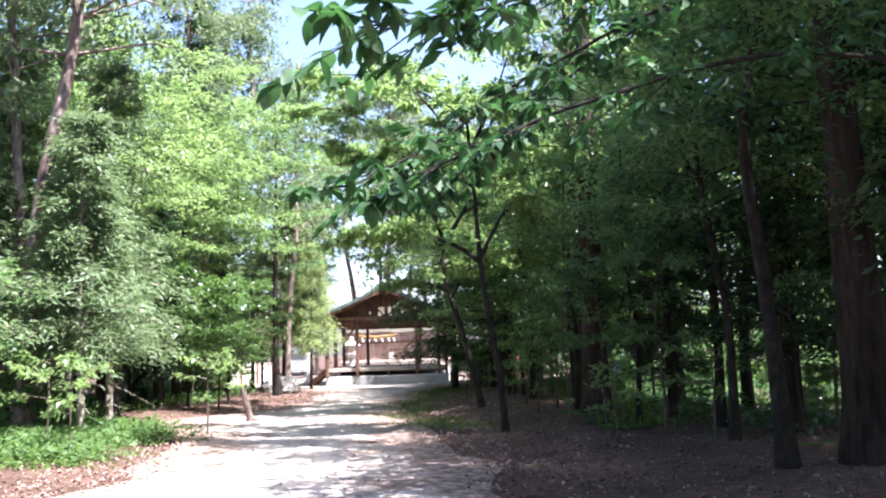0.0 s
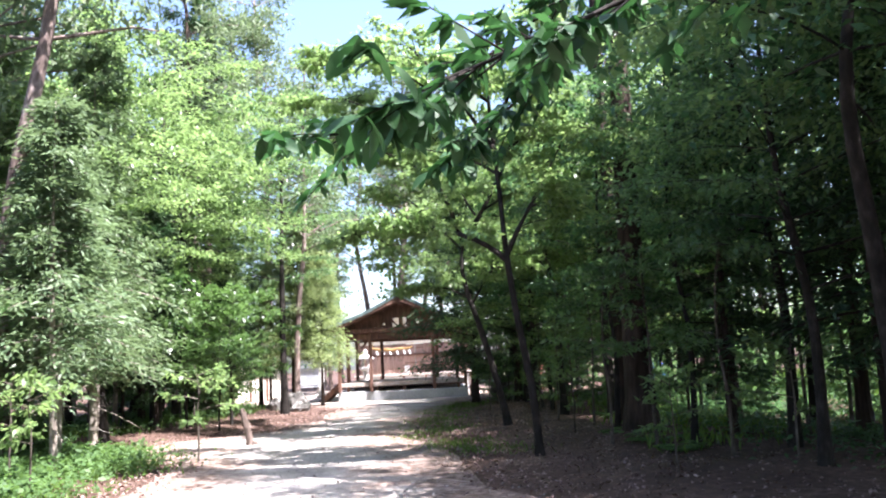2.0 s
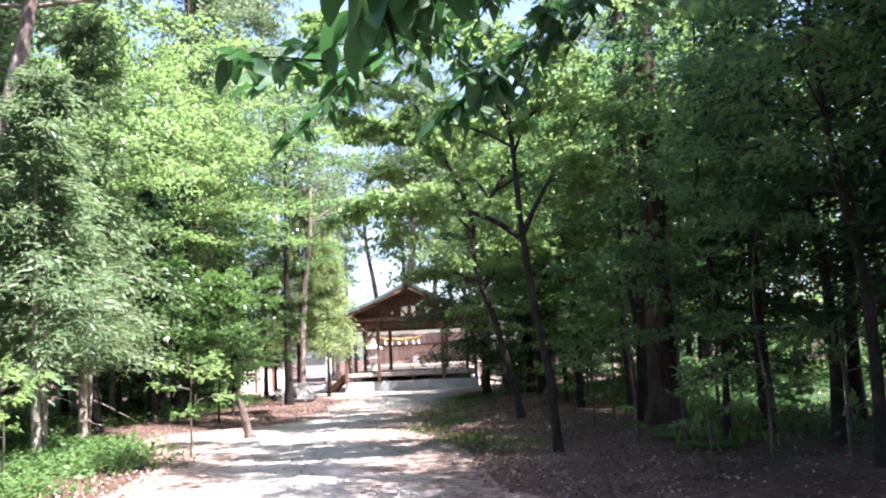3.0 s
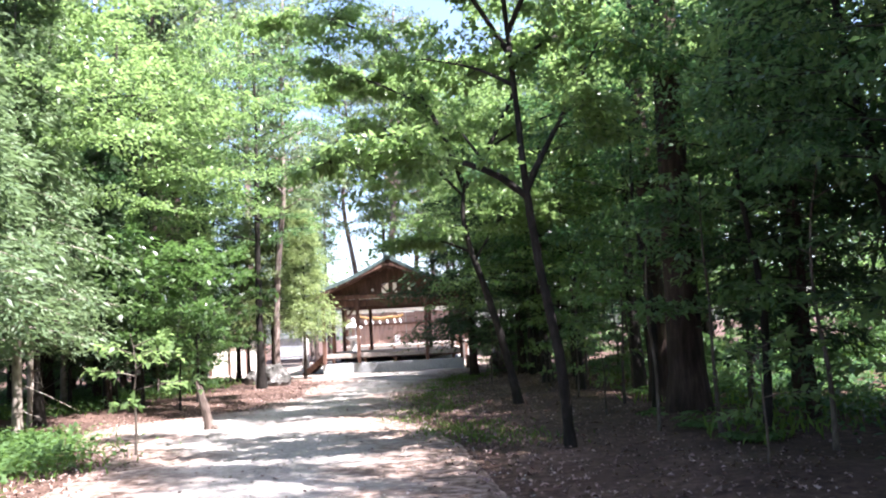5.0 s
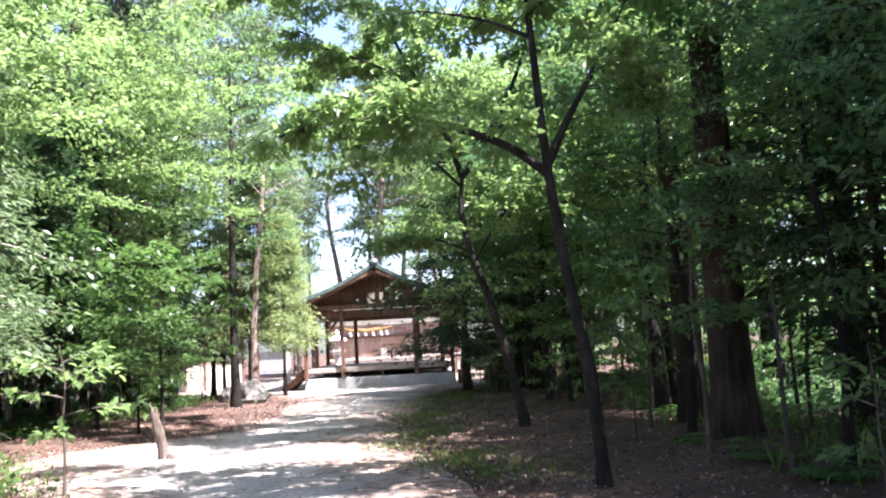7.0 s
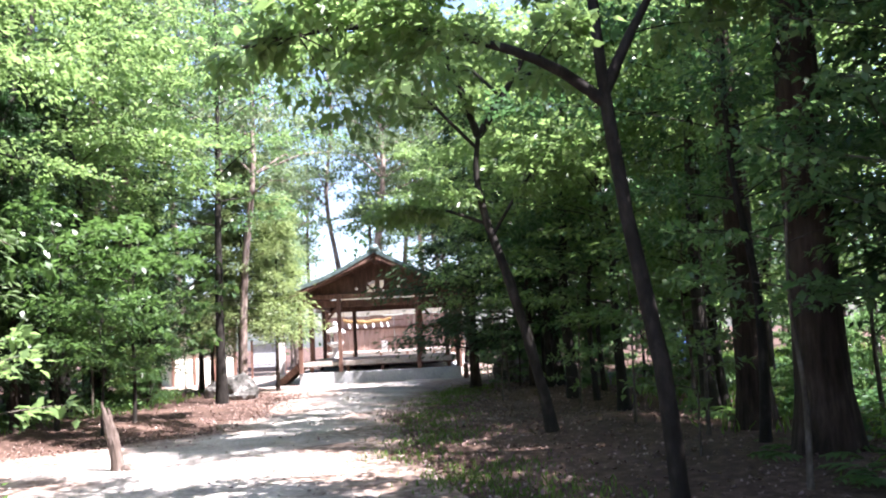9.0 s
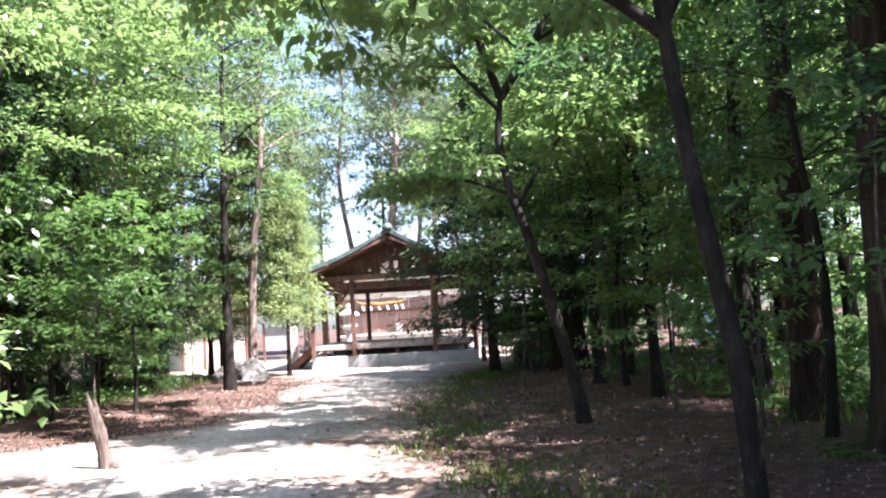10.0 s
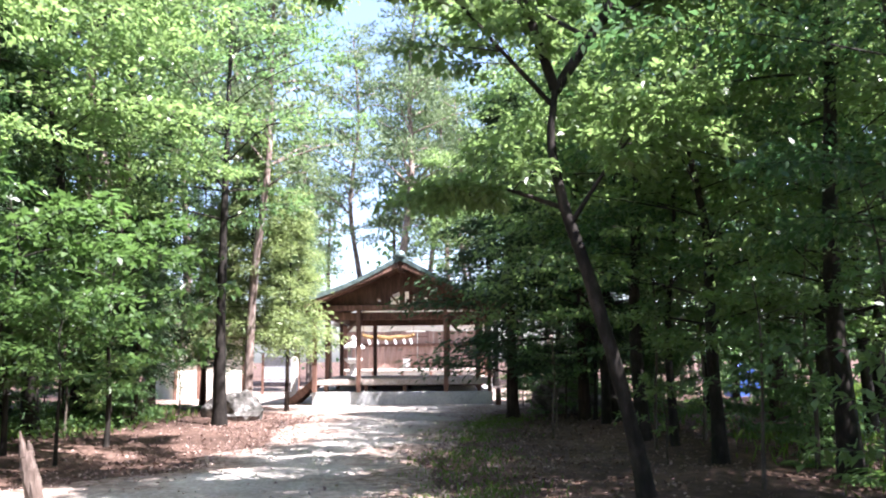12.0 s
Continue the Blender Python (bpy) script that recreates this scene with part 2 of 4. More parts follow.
def join(tubes):
    verts, faces, k = [], [], 0
    for v, f in tubes:
        verts.extend(v)
        faces.extend(tuple(i + k for i in q) for q in f)
        k += len(v)
    return verts, faces


def unit(a):
    return a / (np.linalg.norm(a, axis=-1, keepdims=True) + 1e-9)


def leaf_quads(base, way, normal, length, width, fold=0.12):
    """Folded, pointed leaves: (n, 4, 3)."""
    way = unit(way)
    side = unit(np.cross(way, normal))
    up = np.cross(side, way)
    length, width = np.asarray(length)[:, None], np.asarray(width)[:, None]
    mid = base + way * length * 0.45
    lift = up * width * fold
    return np.stack([base, mid + side * width / 2 + lift, base + way * length - up * length * 0.12, mid - side * width / 2 + lift], axis=1)


def smooth_path(points, n):
    """Catmull-Rom through the given points."""
    p = np.asarray(points, float)
    p = np.vstack([2 * p[0] - p[1], p, 2 * p[-1] - p[-2]])
    out = []
    for s in np.linspace(0, len(p) - 3 - 1e-6, n):
        i, f = int(s), s - int(s)
        a, b, c, d = p[i], p[i + 1], p[i + 2], p[i + 3]
        out.append(0.5 * (2 * b + (c - a) * f + (2 * a - 5 * b + 4 * c - d) * f * f + (3 * b - a - 3 * c + d) * f ** 3))
    return np.array(out)


# ---------------------------------------------------------------- trees
def spray(rng, start, way, length, n_twig, n_leaf, leaf, flat=0.35, droop=0.15, spread=0.55, width=0.5, tubes=None, r0=0.02):
    """A limb with side twigs and leaves in a flat layer. Returns the leaves."""
    way = unit(np.asarray(way, float))
    n = 7
    s = np.linspace(0, 1, n)[:, None]
    bend = np.array([rng.normal(0, 0.12), rng.normal(0, 0.12), 0.0])
    pts = start + way * s * length + bend * (s ** 2) * length + np.array([0, 0, -droop]) * (s ** 2) * length
    if tubes is not None:
        tubes.append(tube(pts, np.linspace(r0, r0 * 0.25, n), 5))
    quads = []
    for k in range(n_twig):
        f = 0.25 + 0.75 * (k + rng.random()) / n_twig
        i = min(int(f * (n - 1)), n - 2)
        p = pts[i] + (pts[i + 1] - pts[i]) * (f * (n - 1) - i)
        t = unit(pts[i + 1] - pts[i])
        side = unit(np.cross(t, [0, 0, 1.0])) * (1 if k % 2 else -1)
        tl = length * spread * (1.1 - 0.6 * f) * rng.uniform(0.6, 1.1)
        tw = unit(t * rng.uniform(0.4, 0.9) + side + np.array([0, 0, rng.normal(0.0, 0.15)]))
        m = n_leaf
        u = rng.random(m)[:, None]
        base = p + tw * u * tl + np.array([0, 0, -0.12]) * u ** 2 * tl + rng.normal(0, 1, (m, 3)) * np.array([0.07, 0.07, 0.04]) * (0.5 + tl)
        lw = unit(tw + rng.normal(0, 0.7, (m, 3)) + np.array([0, 0, -0.25]))
        nm = unit(np.array([0, 0, 1.0]) + rng.normal(0, flat, (m, 3)))
        ln = leaf * rng.uniform(0.6, 1.25, m)
        quads.append(leaf_quads(base, lw, nm, ln, ln * width))
        if tubes is not None and k % 2 == 0:
            tubes.append(tube(np.array([p, p + tw * tl * 0.5, p + tw * tl]), [r0 * 0.3, r0 * 0.2, r0 * 0.1], 3))
    return np.concatenate(quads)


def broadleaf(name, seed, height, radius, crown_from, reach, limbs, leaf, leaf_mat, bark, label, trunk=None, twigs=8, per=22, category="tree", up=0.25, flat=0.4):
    """A broad-leaved tree of layered sprays."""
    rng = np.random.default_rng(seed)
    ob = thing(name, label, category)
    if trunk is None:
        trunk = [(0, 0, -0.15)] + [(rng.normal(0, 0.03) * height * f, rng.normal(0, 0.03) * height * f, height * f) for f in (0.25, 0.5, 0.75, 1.0)]
    pts = smooth_path(trunk, 18)
    rad = radius * (1.0 - 0.85 * np.linspace(0, 1, 18) ** 0.9)
    rad[0] *= 1.45
    rad[1] *= 1.15
    wood = [tube(pts, rad, 9, rng, 0.04)]
    limb_wood, quads = [], []
    for k in range(limbs):
        f = crown_from + (1 - crown_from) * (k + rng.random() * 0.8) / limbs
        i = min(int(f * 17), 16)
        p = pts[i]
        az = k * 2.4 + rng.normal(0, 0.4)
        ln = reach * (1.15 - 0.75 * abs(f - crown_from - 0.2) / (1 - crown_from)) * rng.uniform(0.65, 1.15)
        way = np.array([math.cos(az), math.sin(az), up + 0.5 * (f - crown_from)])
        quads.append(spray(rng, p, way, ln, twigs, per, leaf, flat=flat, tubes=limb_wood, r0=max(0.009, rad[i] * 0.3)))
    child("trunk", mesh_from(name + "_trunk", *join(wood), bark, True), ob)
    tagged(child("branchwork", mesh_from(name + "_branchwork", *join(limb_wood), bark, True), ob), kind="stuff")
    child("crown", quad_mesh(name + "_crown", np.concatenate(quads), leaf_mat), ob)
    return ob


def conifer(name, seed, height, radius, crown_from, reach, limbs, leaf_mat, bark, label, spray_len=0.15, per=26, droop=0.35, thin=0.26, sprays=7, bare=0):
    """A conifer with drooping limbs that carry fans of narrow sprays."""
    rng = np.random.default_rng(seed)
    ob = thing(name, label, "tree")
    lean = rng.normal(0, 0.012, 2)
    pts = smooth_path([(0, 0, -0.2)] + [(lean[0] * height * f + rng.normal(0, 0.01) * height * f, lean[1] * height * f, height * f) for f in (0.2, 0.45, 0.7, 1.0)], 20)
    rad = radius * (1.0 - 0.93 * np.linspace(0, 1, 20))
    rad[0] *= 1.5
    rad[1] *= 1.12
    wood = [tube(pts, rad, 10, rng, 0.05)]
    limb_wood, quads = [], []
    for k in range(limbs):
        f = crown_from + (1 - crown_from) * ((k + rng.random()) / limbs) ** 0.9
        i = min(int(f * 19), 18)
        p = pts[i] + (pts[i + 1] - pts[i]) * (f * 19 - i)
        az = k * 2.4 + rng.normal(0, 0.5)
        ln = (reach * (1.05 - 0.9 * (f - crown_from) / (1 - crown_from)) + 0.15) * rng.uniform(0.55, 1.2)
        way = np.array([math.cos(az), math.sin(az), 0.25 * rng.normal(0.6, 0.5)])
        s = np.linspace(0, 1, 6)[:, None]
        line = p + unit(way) * s * ln + np.array([0, 0, -droop]) * s ** 1.8 * ln
        limb_wood.append(tube(line, np.linspace(max(0.01, rad[i] * 0.25), 0.004, 6), 4))
        for j in range(sprays):
            g = 0.15 + 0.85 * (j + rng.random()) / sprays
            q = p + unit(way) * g * ln + np.array([0, 0, -droop]) * g ** 1.8 * ln
            m = per
            side = unit(np.cross(unit(way), [0, 0, 1.0]))
            w = unit(unit(way) * 0.7 + side * rng.normal(0, 1.0, (m, 1)) + np.array([0, 0, -0.35]) + rng.normal(0, 0.3, (m, 3)))
            base = q + rng.normal(0, 1, (m, 3)) * np.array([0.13, 0.13, 0.09]) * (0.5 + 0.4 * ln) + w * rng.uniform(0, 0.22, (m, 1))
            nm = unit(np.array([0, 0, 1.0]) + rng.normal(0, 0.5, (m, 3)))
            ln2 = spray_len * rng.uniform(0.6, 1.4, m)
            quads.append(leaf_quads(base, w, nm, ln2, ln2 * thin, 0.2))
    child("trunk", mesh_from(name + "_trunk", *join(wood), bark, True), ob)
    tagged(child("branchwork", mesh_from(name + "_branchwork", *join(limb_wood), bark, True), ob), kind="stuff")
    child("crown", quad_mesh(name + "_crown", np.concatenate(quads), leaf_mat), ob)
    # dead, leafless branches below the crown
    for k in range(bare):
        i = min(int((0.1 + (crown_from + 0.05) * rng.random()) * 19), 18)
        az, ln = rng.uniform(0, 6.28), rng.uniform(0.35, 0.95) * reach * 0.6
        a = np.array([math.cos(az), math.sin(az), rng.normal(0.0, 0.2)])
        kink = rng.normal(0, 0.12, 3)
        child("dead_branch", mesh_from("dead_branch", *tube(np.array([pts[i], pts[i] + a * ln * 0.5 + kink * ln, pts[i] + a * ln + np.array([0, 0, -0.2 * ln])]), [0.012, 0.008, 0.003], 4), M_PALE_BARK, True), ob, "bare grey dead branch")
    return ob


def pine(name, seed, height, radius, label, bend=0.5, clumps=34, crown_from=0.45):
    """A red pine: bare sinuous trunk, irregular limbs, cloudy tufts of needles."""
    rng = np.random.default_rng(seed)
    ob = thing(name, label, "tree")
    pts = smooth_path([(0, 0, -0.2), (bend * 0.25, 0, height * 0.25), (bend, rng.normal(0, 0.3), height * 0.5), (bend * 0.8, rng.normal(0, 0.3), height * 0.75), (bend * 1.3, 0, height)], 24)
    rad = radius * 0.86 * (1.0 - 0.8 * np.linspace(0, 1, 24))
    rad[0] *= 1.35
    wood = [tube(pts, rad, 10, rng, 0.05)]
    limb_wood, quads = [], []
    for k in range(clumps):
        f = crown_from + (1 - crown_from) * (k + rng.random()) / clumps
        i = min(int(f * 23), 22)
        az = k * 2.4 + rng.normal(0, 0.6)
        ln = (0.14 * height) * (1.2 - 0.7 * (f - crown_from) / (1 - crown_from)) * rng.uniform(0.5, 1.25)
        way = unit(np.array([math.cos(az), math.sin(az), rng.uniform(0.05, 0.55)]))
        mid = pts[i] + way * ln * 0.55 + np.array([rng.normal(0, 0.1), rng.normal(0, 0.1), 0.1]) * ln
        end = pts[i] + way * ln
        limb_wood.append(tube(np.array([pts[i], mid, end]), [max(0.02, rad[i] * 0.35), 0.03, 0.012], 4))
        for c in range(5):
            centre = mid + (end - mid) * rng.uniform(-0.3, 1.1) + rng.normal(0, 1, 3) * np.array([0.5, 0.5, 0.16])
            m = 34
            w = unit(rng.normal(0, 1, (m, 3)) + np.array([0, 0, 0.5]))
            base = centre + rng.normal(0, 1, (m, 3)) * np.array([0.34, 0.34, 0.12])
            ln2 = rng.uniform(0.18, 0.36, m)
            quads.append(leaf_quads(base, w, unit(rng.normal(0, 1, (m, 3))), ln2, ln2 * 0.3))
    child("trunk", mesh_from(name + "_trunk", *join(wood), M_PINE_BARK, True), ob)
    tagged(child("branchwork", mesh_from(name + "_branchwork", *join(limb_wood), M_PINE_BARK, True), ob), kind="stuff")
    child("crown", quad_mesh(name + "_crown", np.concatenate(quads), M_PINE), ob)
    return ob


def scaled(x, y, rz, s=1.0, z=0.0, sz=None):
    return pose(x, y, z, 0, 0, rz) @ Matrix.Diagonal((s, s, sz or s, 1))


def plant(proto, places, group, rng, size=(0.85, 1.2)):
    """The first place takes the tree itself, the others copies."""
    for k, (x, y, *s) in enumerate(places):
        sc = s[0] if s else rng.uniform(*size)
        m = scaled(x, y, rng.uniform(0, 360), sc, sz=sc * rng.uniform(0.92, 1.1))
        if k == 0:
            proto.matrix_basis = m
            tagged(proto, group=group)
        else:
            copy_thing(proto, m)


# ---------------------------------------------------------------- ground and path
def grid_mesh(name, xs, ys, height, material):
    verts = [(x, y, height(x, y)) for y in ys for x in xs]
    w = len(xs)
    faces = [(j * w + i, j * w + i + 1, (j + 1) * w + i + 1, (j + 1) * w + i) for j in range(len(ys) - 1) for i in range(w - 1)]
    return mesh_from(name, verts, faces, material, True)


EDGE_Y = (-14, 4, 12, 16, 17.5, 19, 21, 22.4, 23.4, 24.6, 27, 31, 35, 39)
EDGE_LEFT = (-4.2, -4.7, -4.9, -5.0, -5.7, -6.6, -7.3, -7.5, -6.3, -5.2, -4.8, -4.9, -5.2, -5.3)
EDGE_RIGHT = (1.5, 1.0, 0.65, 0.0, -0.25, -0.5, -0.85, -1.05, -1.15, -1.25, -1.25, -0.65, -0.05, -0.1)


def path_sides(y):
    """Left and right edge of the gravel, with a bulge into the clearing beside it."""
    w = 0.16 * math.sin(y * 1.1 + 1) + 0.1 * math.sin(y * 2.3)
    return np.interp(y, EDGE_Y, EDGE_LEFT) + w, np.interp(y, EDGE_Y, EDGE_RIGHT) + 0.8 * w


def path_mid(y):
    a, b = path_sides(y)
    return (a + b) / 2


def path_half(y):
    a, b = path_sides(y)
    return (b - a) / 2


def rise(x, y):
    """Height of the forest floor: flat under the path, uneven away from it."""
    d = abs(x - path_mid(y)) - path_half(y)
    k = max(0.0, min(1.0, d / 3.0))
    if y > 38:
        k *= max(0.0, 1 - (y - 38) / 4)
    return k * (0.10 + 0.16 * noise.noise((x * 0.35, y * 0.35, 3.0))) - 0.02 * (1 - k)


axis_x = [-400, -200, -100, -60, -40, -30] + [-24 + 0.6 * i for i in range(81)] + [30, 40, 60, 100, 200, 400]
axis_y = [-400, -200, -100, -50, -25, -12] + [-6 + 0.6 * i for i in range(101)] + [60, 70, 90, 120, 200, 400]
ground = tagged(new("ground", grid_mesh("ground", axis_x, axis_y, rise, M_GROUND)), "brown forest floor of soil and dead leaves", "ground", kind="structure")

rows_y = [-14 + 0.35 * i for i in range(212)]
verts, faces, NW = [], [], 15
for y in rows_y:
    for i in range(NW):
        u = i / (NW - 1) * 2 - 1
        wob = 0.35 * noise.noise((u * 3, y * 0.6, 9.0)) * abs(u)
        x = path_mid(y) + u * path_half(y) + wob + (10.0 if u < 0 else 3.0) * u * min(1.0, max(0.0, (y - 35) / 6)) ** 2
        z = 0.022 - 0.1 * max(0, abs(u) - 0.85) / 0.15 + 0.012 * noise.noise((x * 0.8, y * 0.8, 1.0))
        verts.append((x, y, z))
for j in range(len(rows_y) - 1):
    for i in range(NW - 1):
        faces.append((j * NW + i, j * NW + i + 1, (j + 1) * NW + i + 1, (j + 1) * NW + i))
path_me = mesh_from("path", verts, faces, M_PATH, True)
edge = path_me.attributes.new("edge", "FLOAT", "POINT")
edge.data.foreach_set("value", [abs(i / (NW - 1) * 2 - 1) for _ in rows_y for i in range(NW)])
tagged(new("path", path_me), "pale packed gravel path dappled with sunlight", "path", kind="structure")

# ---------------------------------------------------------------- pavilion
PX, PY = -2.87, 40.7
def pavilion():
    ob = thing("shrine_pavilion", "open timber shrine pavilion with gabled metal roof on concrete base", "pavilion", pose(PX, PY, 0))
    depth = 5.4
    part("plinth", box_bm((5.75, depth + 0.3, 0.43), (0, depth / 2, 0.215), 0.02), M_CONCRETE, ob, "grey concrete plinth")
    for x in (-2.45, -1.17, 0.07, 1.38, 2.45):
        for y in (0.1, depth / 2, depth - 0.1):
            part("floor_post", box_bm((0.13, 0.13, 0.22), (x, y, 0.537), 0.01), M_TIMBER, ob)
    part("edge_beam", box_bm((5.55, 0.12, 0.15), (0, -0.06, 0.72), 0.012), M_DECK, ob)
    part("edge_beam", box_bm((5.55, 0.12, 0.15), (0, depth + 0.06, 0.72), 0.012), M_DECK, ob)
    part("edge_beam", box_bm((0.12, depth - 0.01, 0.15), (-2.7, depth / 2, 0.72), 0.012), M_DECK, ob)
    part("edge_beam", box_bm((0.12, depth - 0.01, 0.15), (2.7, depth / 2, 0.72), 0.012), M_DECK, ob)
    # board added at the back so the gap under the deck stays dark
    part("skirt_board", box_bm((5.5, 0.04, 0.22), (0, depth - 0.05, 0.537), 0.006), M_TIMBER, ob)
    n = 24
    plank = None
    for k in range(n):
        y = -0.1 + (k + 0.5) * (depth + 0.2) / n
        if plank is None:
            plank = part("floor_board", box_bm((5.6, (depth + 0.2) / n - 0.012, 0.035), (0, 0, 0), 0.004), M_DECK, ob, at=pose(0, y, 0.815))
        else:
            child("floor_board", plank.data, ob, at=pose(random.uniform(-0.01, 0.01), y, 0.815 + random.uniform(-0.002, 0.002)))
    for x in (-2.66, -1.38, 1.4, 2.66):
        part("post", box_bm((0.15, 0.15, 2.15), (x, depth - 0.12, 0.833 + 1.075), 0.012), M_TIMBER, ob)
    for x in (-2.42, 2.42):
        part("post", box_bm((0.15, 0.15, 2.15), (x, 0.12, 0.833 + 1.075), 0.012), M_TIMBER, ob)
    for x in (-2.78, -1.38, 1.4, 2.78):
        part("front_post", box_bm((0.14, 0.14, 2.6), (x, -0.2, 0.43 + 1.3), 0.012), M_TIMBER, ob)
    part("post_beam", box_bm((5.8, 0.13, 0.16), (0, -0.2, 3.1), 0.012), M_TIMBER, ob)
    for x in (-2.78, 2.78):
        part("post", box_bm((0.15, 0.15, 2.15), (x, depth / 2, 0.833 + 1.075), 0.012), M_TIMBER, ob)
    for y in (0.12, depth - 0.12):
        part("tie_beam", box_bm((5.5, 0.14, 0.24), (0, y, 2.84), 0.012), M_TIMBER, ob)
        part("upper_beam", box_bm((5.9, 0.16, 0.2), (0, y, 3.12), 0.012), M_TIMBER, ob)
        part("king_post", box_bm((0.17, 0.14, 1.0), (0, y, 3.72), 0.01), M_TIMBER, ob)
        if y > 1:
            continue
        for s in (-1, 1):
            part("strut", box_bm((0.07, 0.1, 0.46), (0, 0, 0), 0.01), M_TIMBER, ob, at=pose(s * 0.27, y - 0.09, 3.4, 0, s * 42, 0))
            # boarded gable, open beside the king post
            for ring in ([(0.38, 3.225), (0.71, 3.225), (0.71, 3.98), (0.38, 4.1)], [(0.71, 3.42), (0.82, 3.42), (0.82, 3.93), (0.71, 3.98)], [(0.71, 3.225), (0.82, 3.225), (0.82, 3.32), (0.71, 3.32)], [(0.82, 3.225), (2.75, 3.225), (0.82, 3.93)]):
                bm = bmesh.new()
                n = len(ring)
                a = [bm.verts.new((s * x, y - 0.03, z)) for x, z in ring]
                b = [bm.verts.new((s * x, y + 0.03, z)) for x, z in ring]
                bm.faces.new(a), bm.faces.new(b[::-1])
                for i in range(n):
                    bm.faces.new((a[i], b[i], b[(i + 1) % n], a[(i + 1) % n]))
                bmesh.ops.recalc_face_normals(bm, faces=bm.faces)
                part("gable_board", bm, M_TIMBER, ob)
            part("bracket", box_bm((0.09, 0.1, 0.62), (0, 0, 0), 0.008), M_TIMBER, ob, at=pose(s * 1.62, y, 2.55, 0, s * -40, 0))
        bm = bmesh.new()
        ring = [(-0.38, 3.58), (-0.28, 3.63), (0.28, 3.63), (0.38, 3.58), (0.38, 4.13), (0, 4.3), (-0.38, 4.13)]
        a = [bm.verts.new((x, y - 0.03, z)) for x, z in ring]
        b = [bm.verts.new((x, y + 0.03, z)) for x, z in ring]
        bm.faces.new(a), bm.faces.new(b[::-1])
        for i in range(7):
            bm.faces.new((a[i], b[i], b[(i + 1) % 7], a[(i + 1) % 7]))
        bmesh.ops.recalc_face_normals(bm, faces=bm.faces)
        part("gable_panel", bm, M_TIMBER, ob)
    for x in (-2.42, 2.42):
        part("side_beam", box_bm((0.14, depth - 0.4, 0.22), (x, depth / 2, 2.86), 0.012), M_TIMBER, ob)
    part("ridge_beam", box_bm((0.18, depth + 1.4, 0.22), (0, depth / 2, 4.33), 0.012), M_TIMBER, ob)
    # roof: two slightly hollow slopes with real thickness
    front, back = -0.85, depth + 0.85
    for s in (-1, 1):
        for name, lift, thick, mat, over in (("roof_soffit", 0.0, 0.06, M_TIMBER, 0.0), ("roof_cover", 0.065, 0.14, M_ROOF, 0.09)):
            bm = bmesh.new()
            rows = []
            for i in range(9):
                u = i / 8
                x = s * u * (3.35 + over)
                z = 4.48 - 1.40 * u - 0.16 * math.sin(math.pi * u) + lift
                rows.append([bm.verts.new((x, yy, z + dz)) for yy in (front - over, back + over) for dz in (0, thick)])
            for a, b in zip(rows, rows[1:]):
                for p, q in ((0, 1), (1, 3), (3, 2), (2, 0)):
                    bm.faces.new((a[p], a[q], b[q], b[p]))
            bm.faces.new((rows[0][0], rows[0][1], rows[0][3], rows[0][2]))
            bm.faces.new((rows[-1][0], rows[-1][2], rows[-1][3], rows[-1][1]))
            bmesh.ops.recalc_face_normals(bm, faces=bm.faces)
            part(name, bm, mat, ob, "green-grey weathered metal roofing" if mat is M_ROOF else "")
        for k in range(9):
            y = front + 0.2 + k * (back - front - 0.4) / 8
            part("rafter", box_bm((3.4, 0.07, 0.09), (0, 0, 0), 0.006), M_TIMBER, ob, at=pose(s * 1.62, y, 3.66, 0, s * 22.6, 0))
        part("bargeboard", box_bm((3.5, 0.06, 0.2), (0, 0, 0), 0.01), M_TIMBER, ob, at=pose(s * 1.7, front - 0.035, 3.72, 0, s * 22.6, 0))
    part("ridge_cap", box_bm((0.34, back - front + 0.25, 0.16), (0, depth / 2, 4.68), 0.03), M_ROOF, ob)
    part("ridge_end", lathe_bm([(0.16, 0), (0.2, 0.08), (0.14, 0.2), (0.05, 0.26)], 10, (0, front - 0.0, 4.6)), M_ROOF, ob, smooth=True)
    part("leaning_brace", box_bm((0.05, 0.05, 0.75), (0, 0, 0), 0.006), M_TIMBER, ob, at=pose(1.62, 0.2, 1.17, 0, 28, 0))
    for k in range(3):
        part("side_step", box_bm((0.32, 1.3, 0.05), (-3.03 - 0.26 * k, 0.95, 0.62 - 0.2 * k), 0.01), M_TIMBER, ob)
    for y in (0.25, 1.65):
        part("stair_stringer", box_bm((1.15, 0.07, 0.24), (0, 0, 0), 0.01), M_TIMBER, ob, at=pose(-3.3, y, 0.36, 0, -40, 0))
    return ob


pavilion()

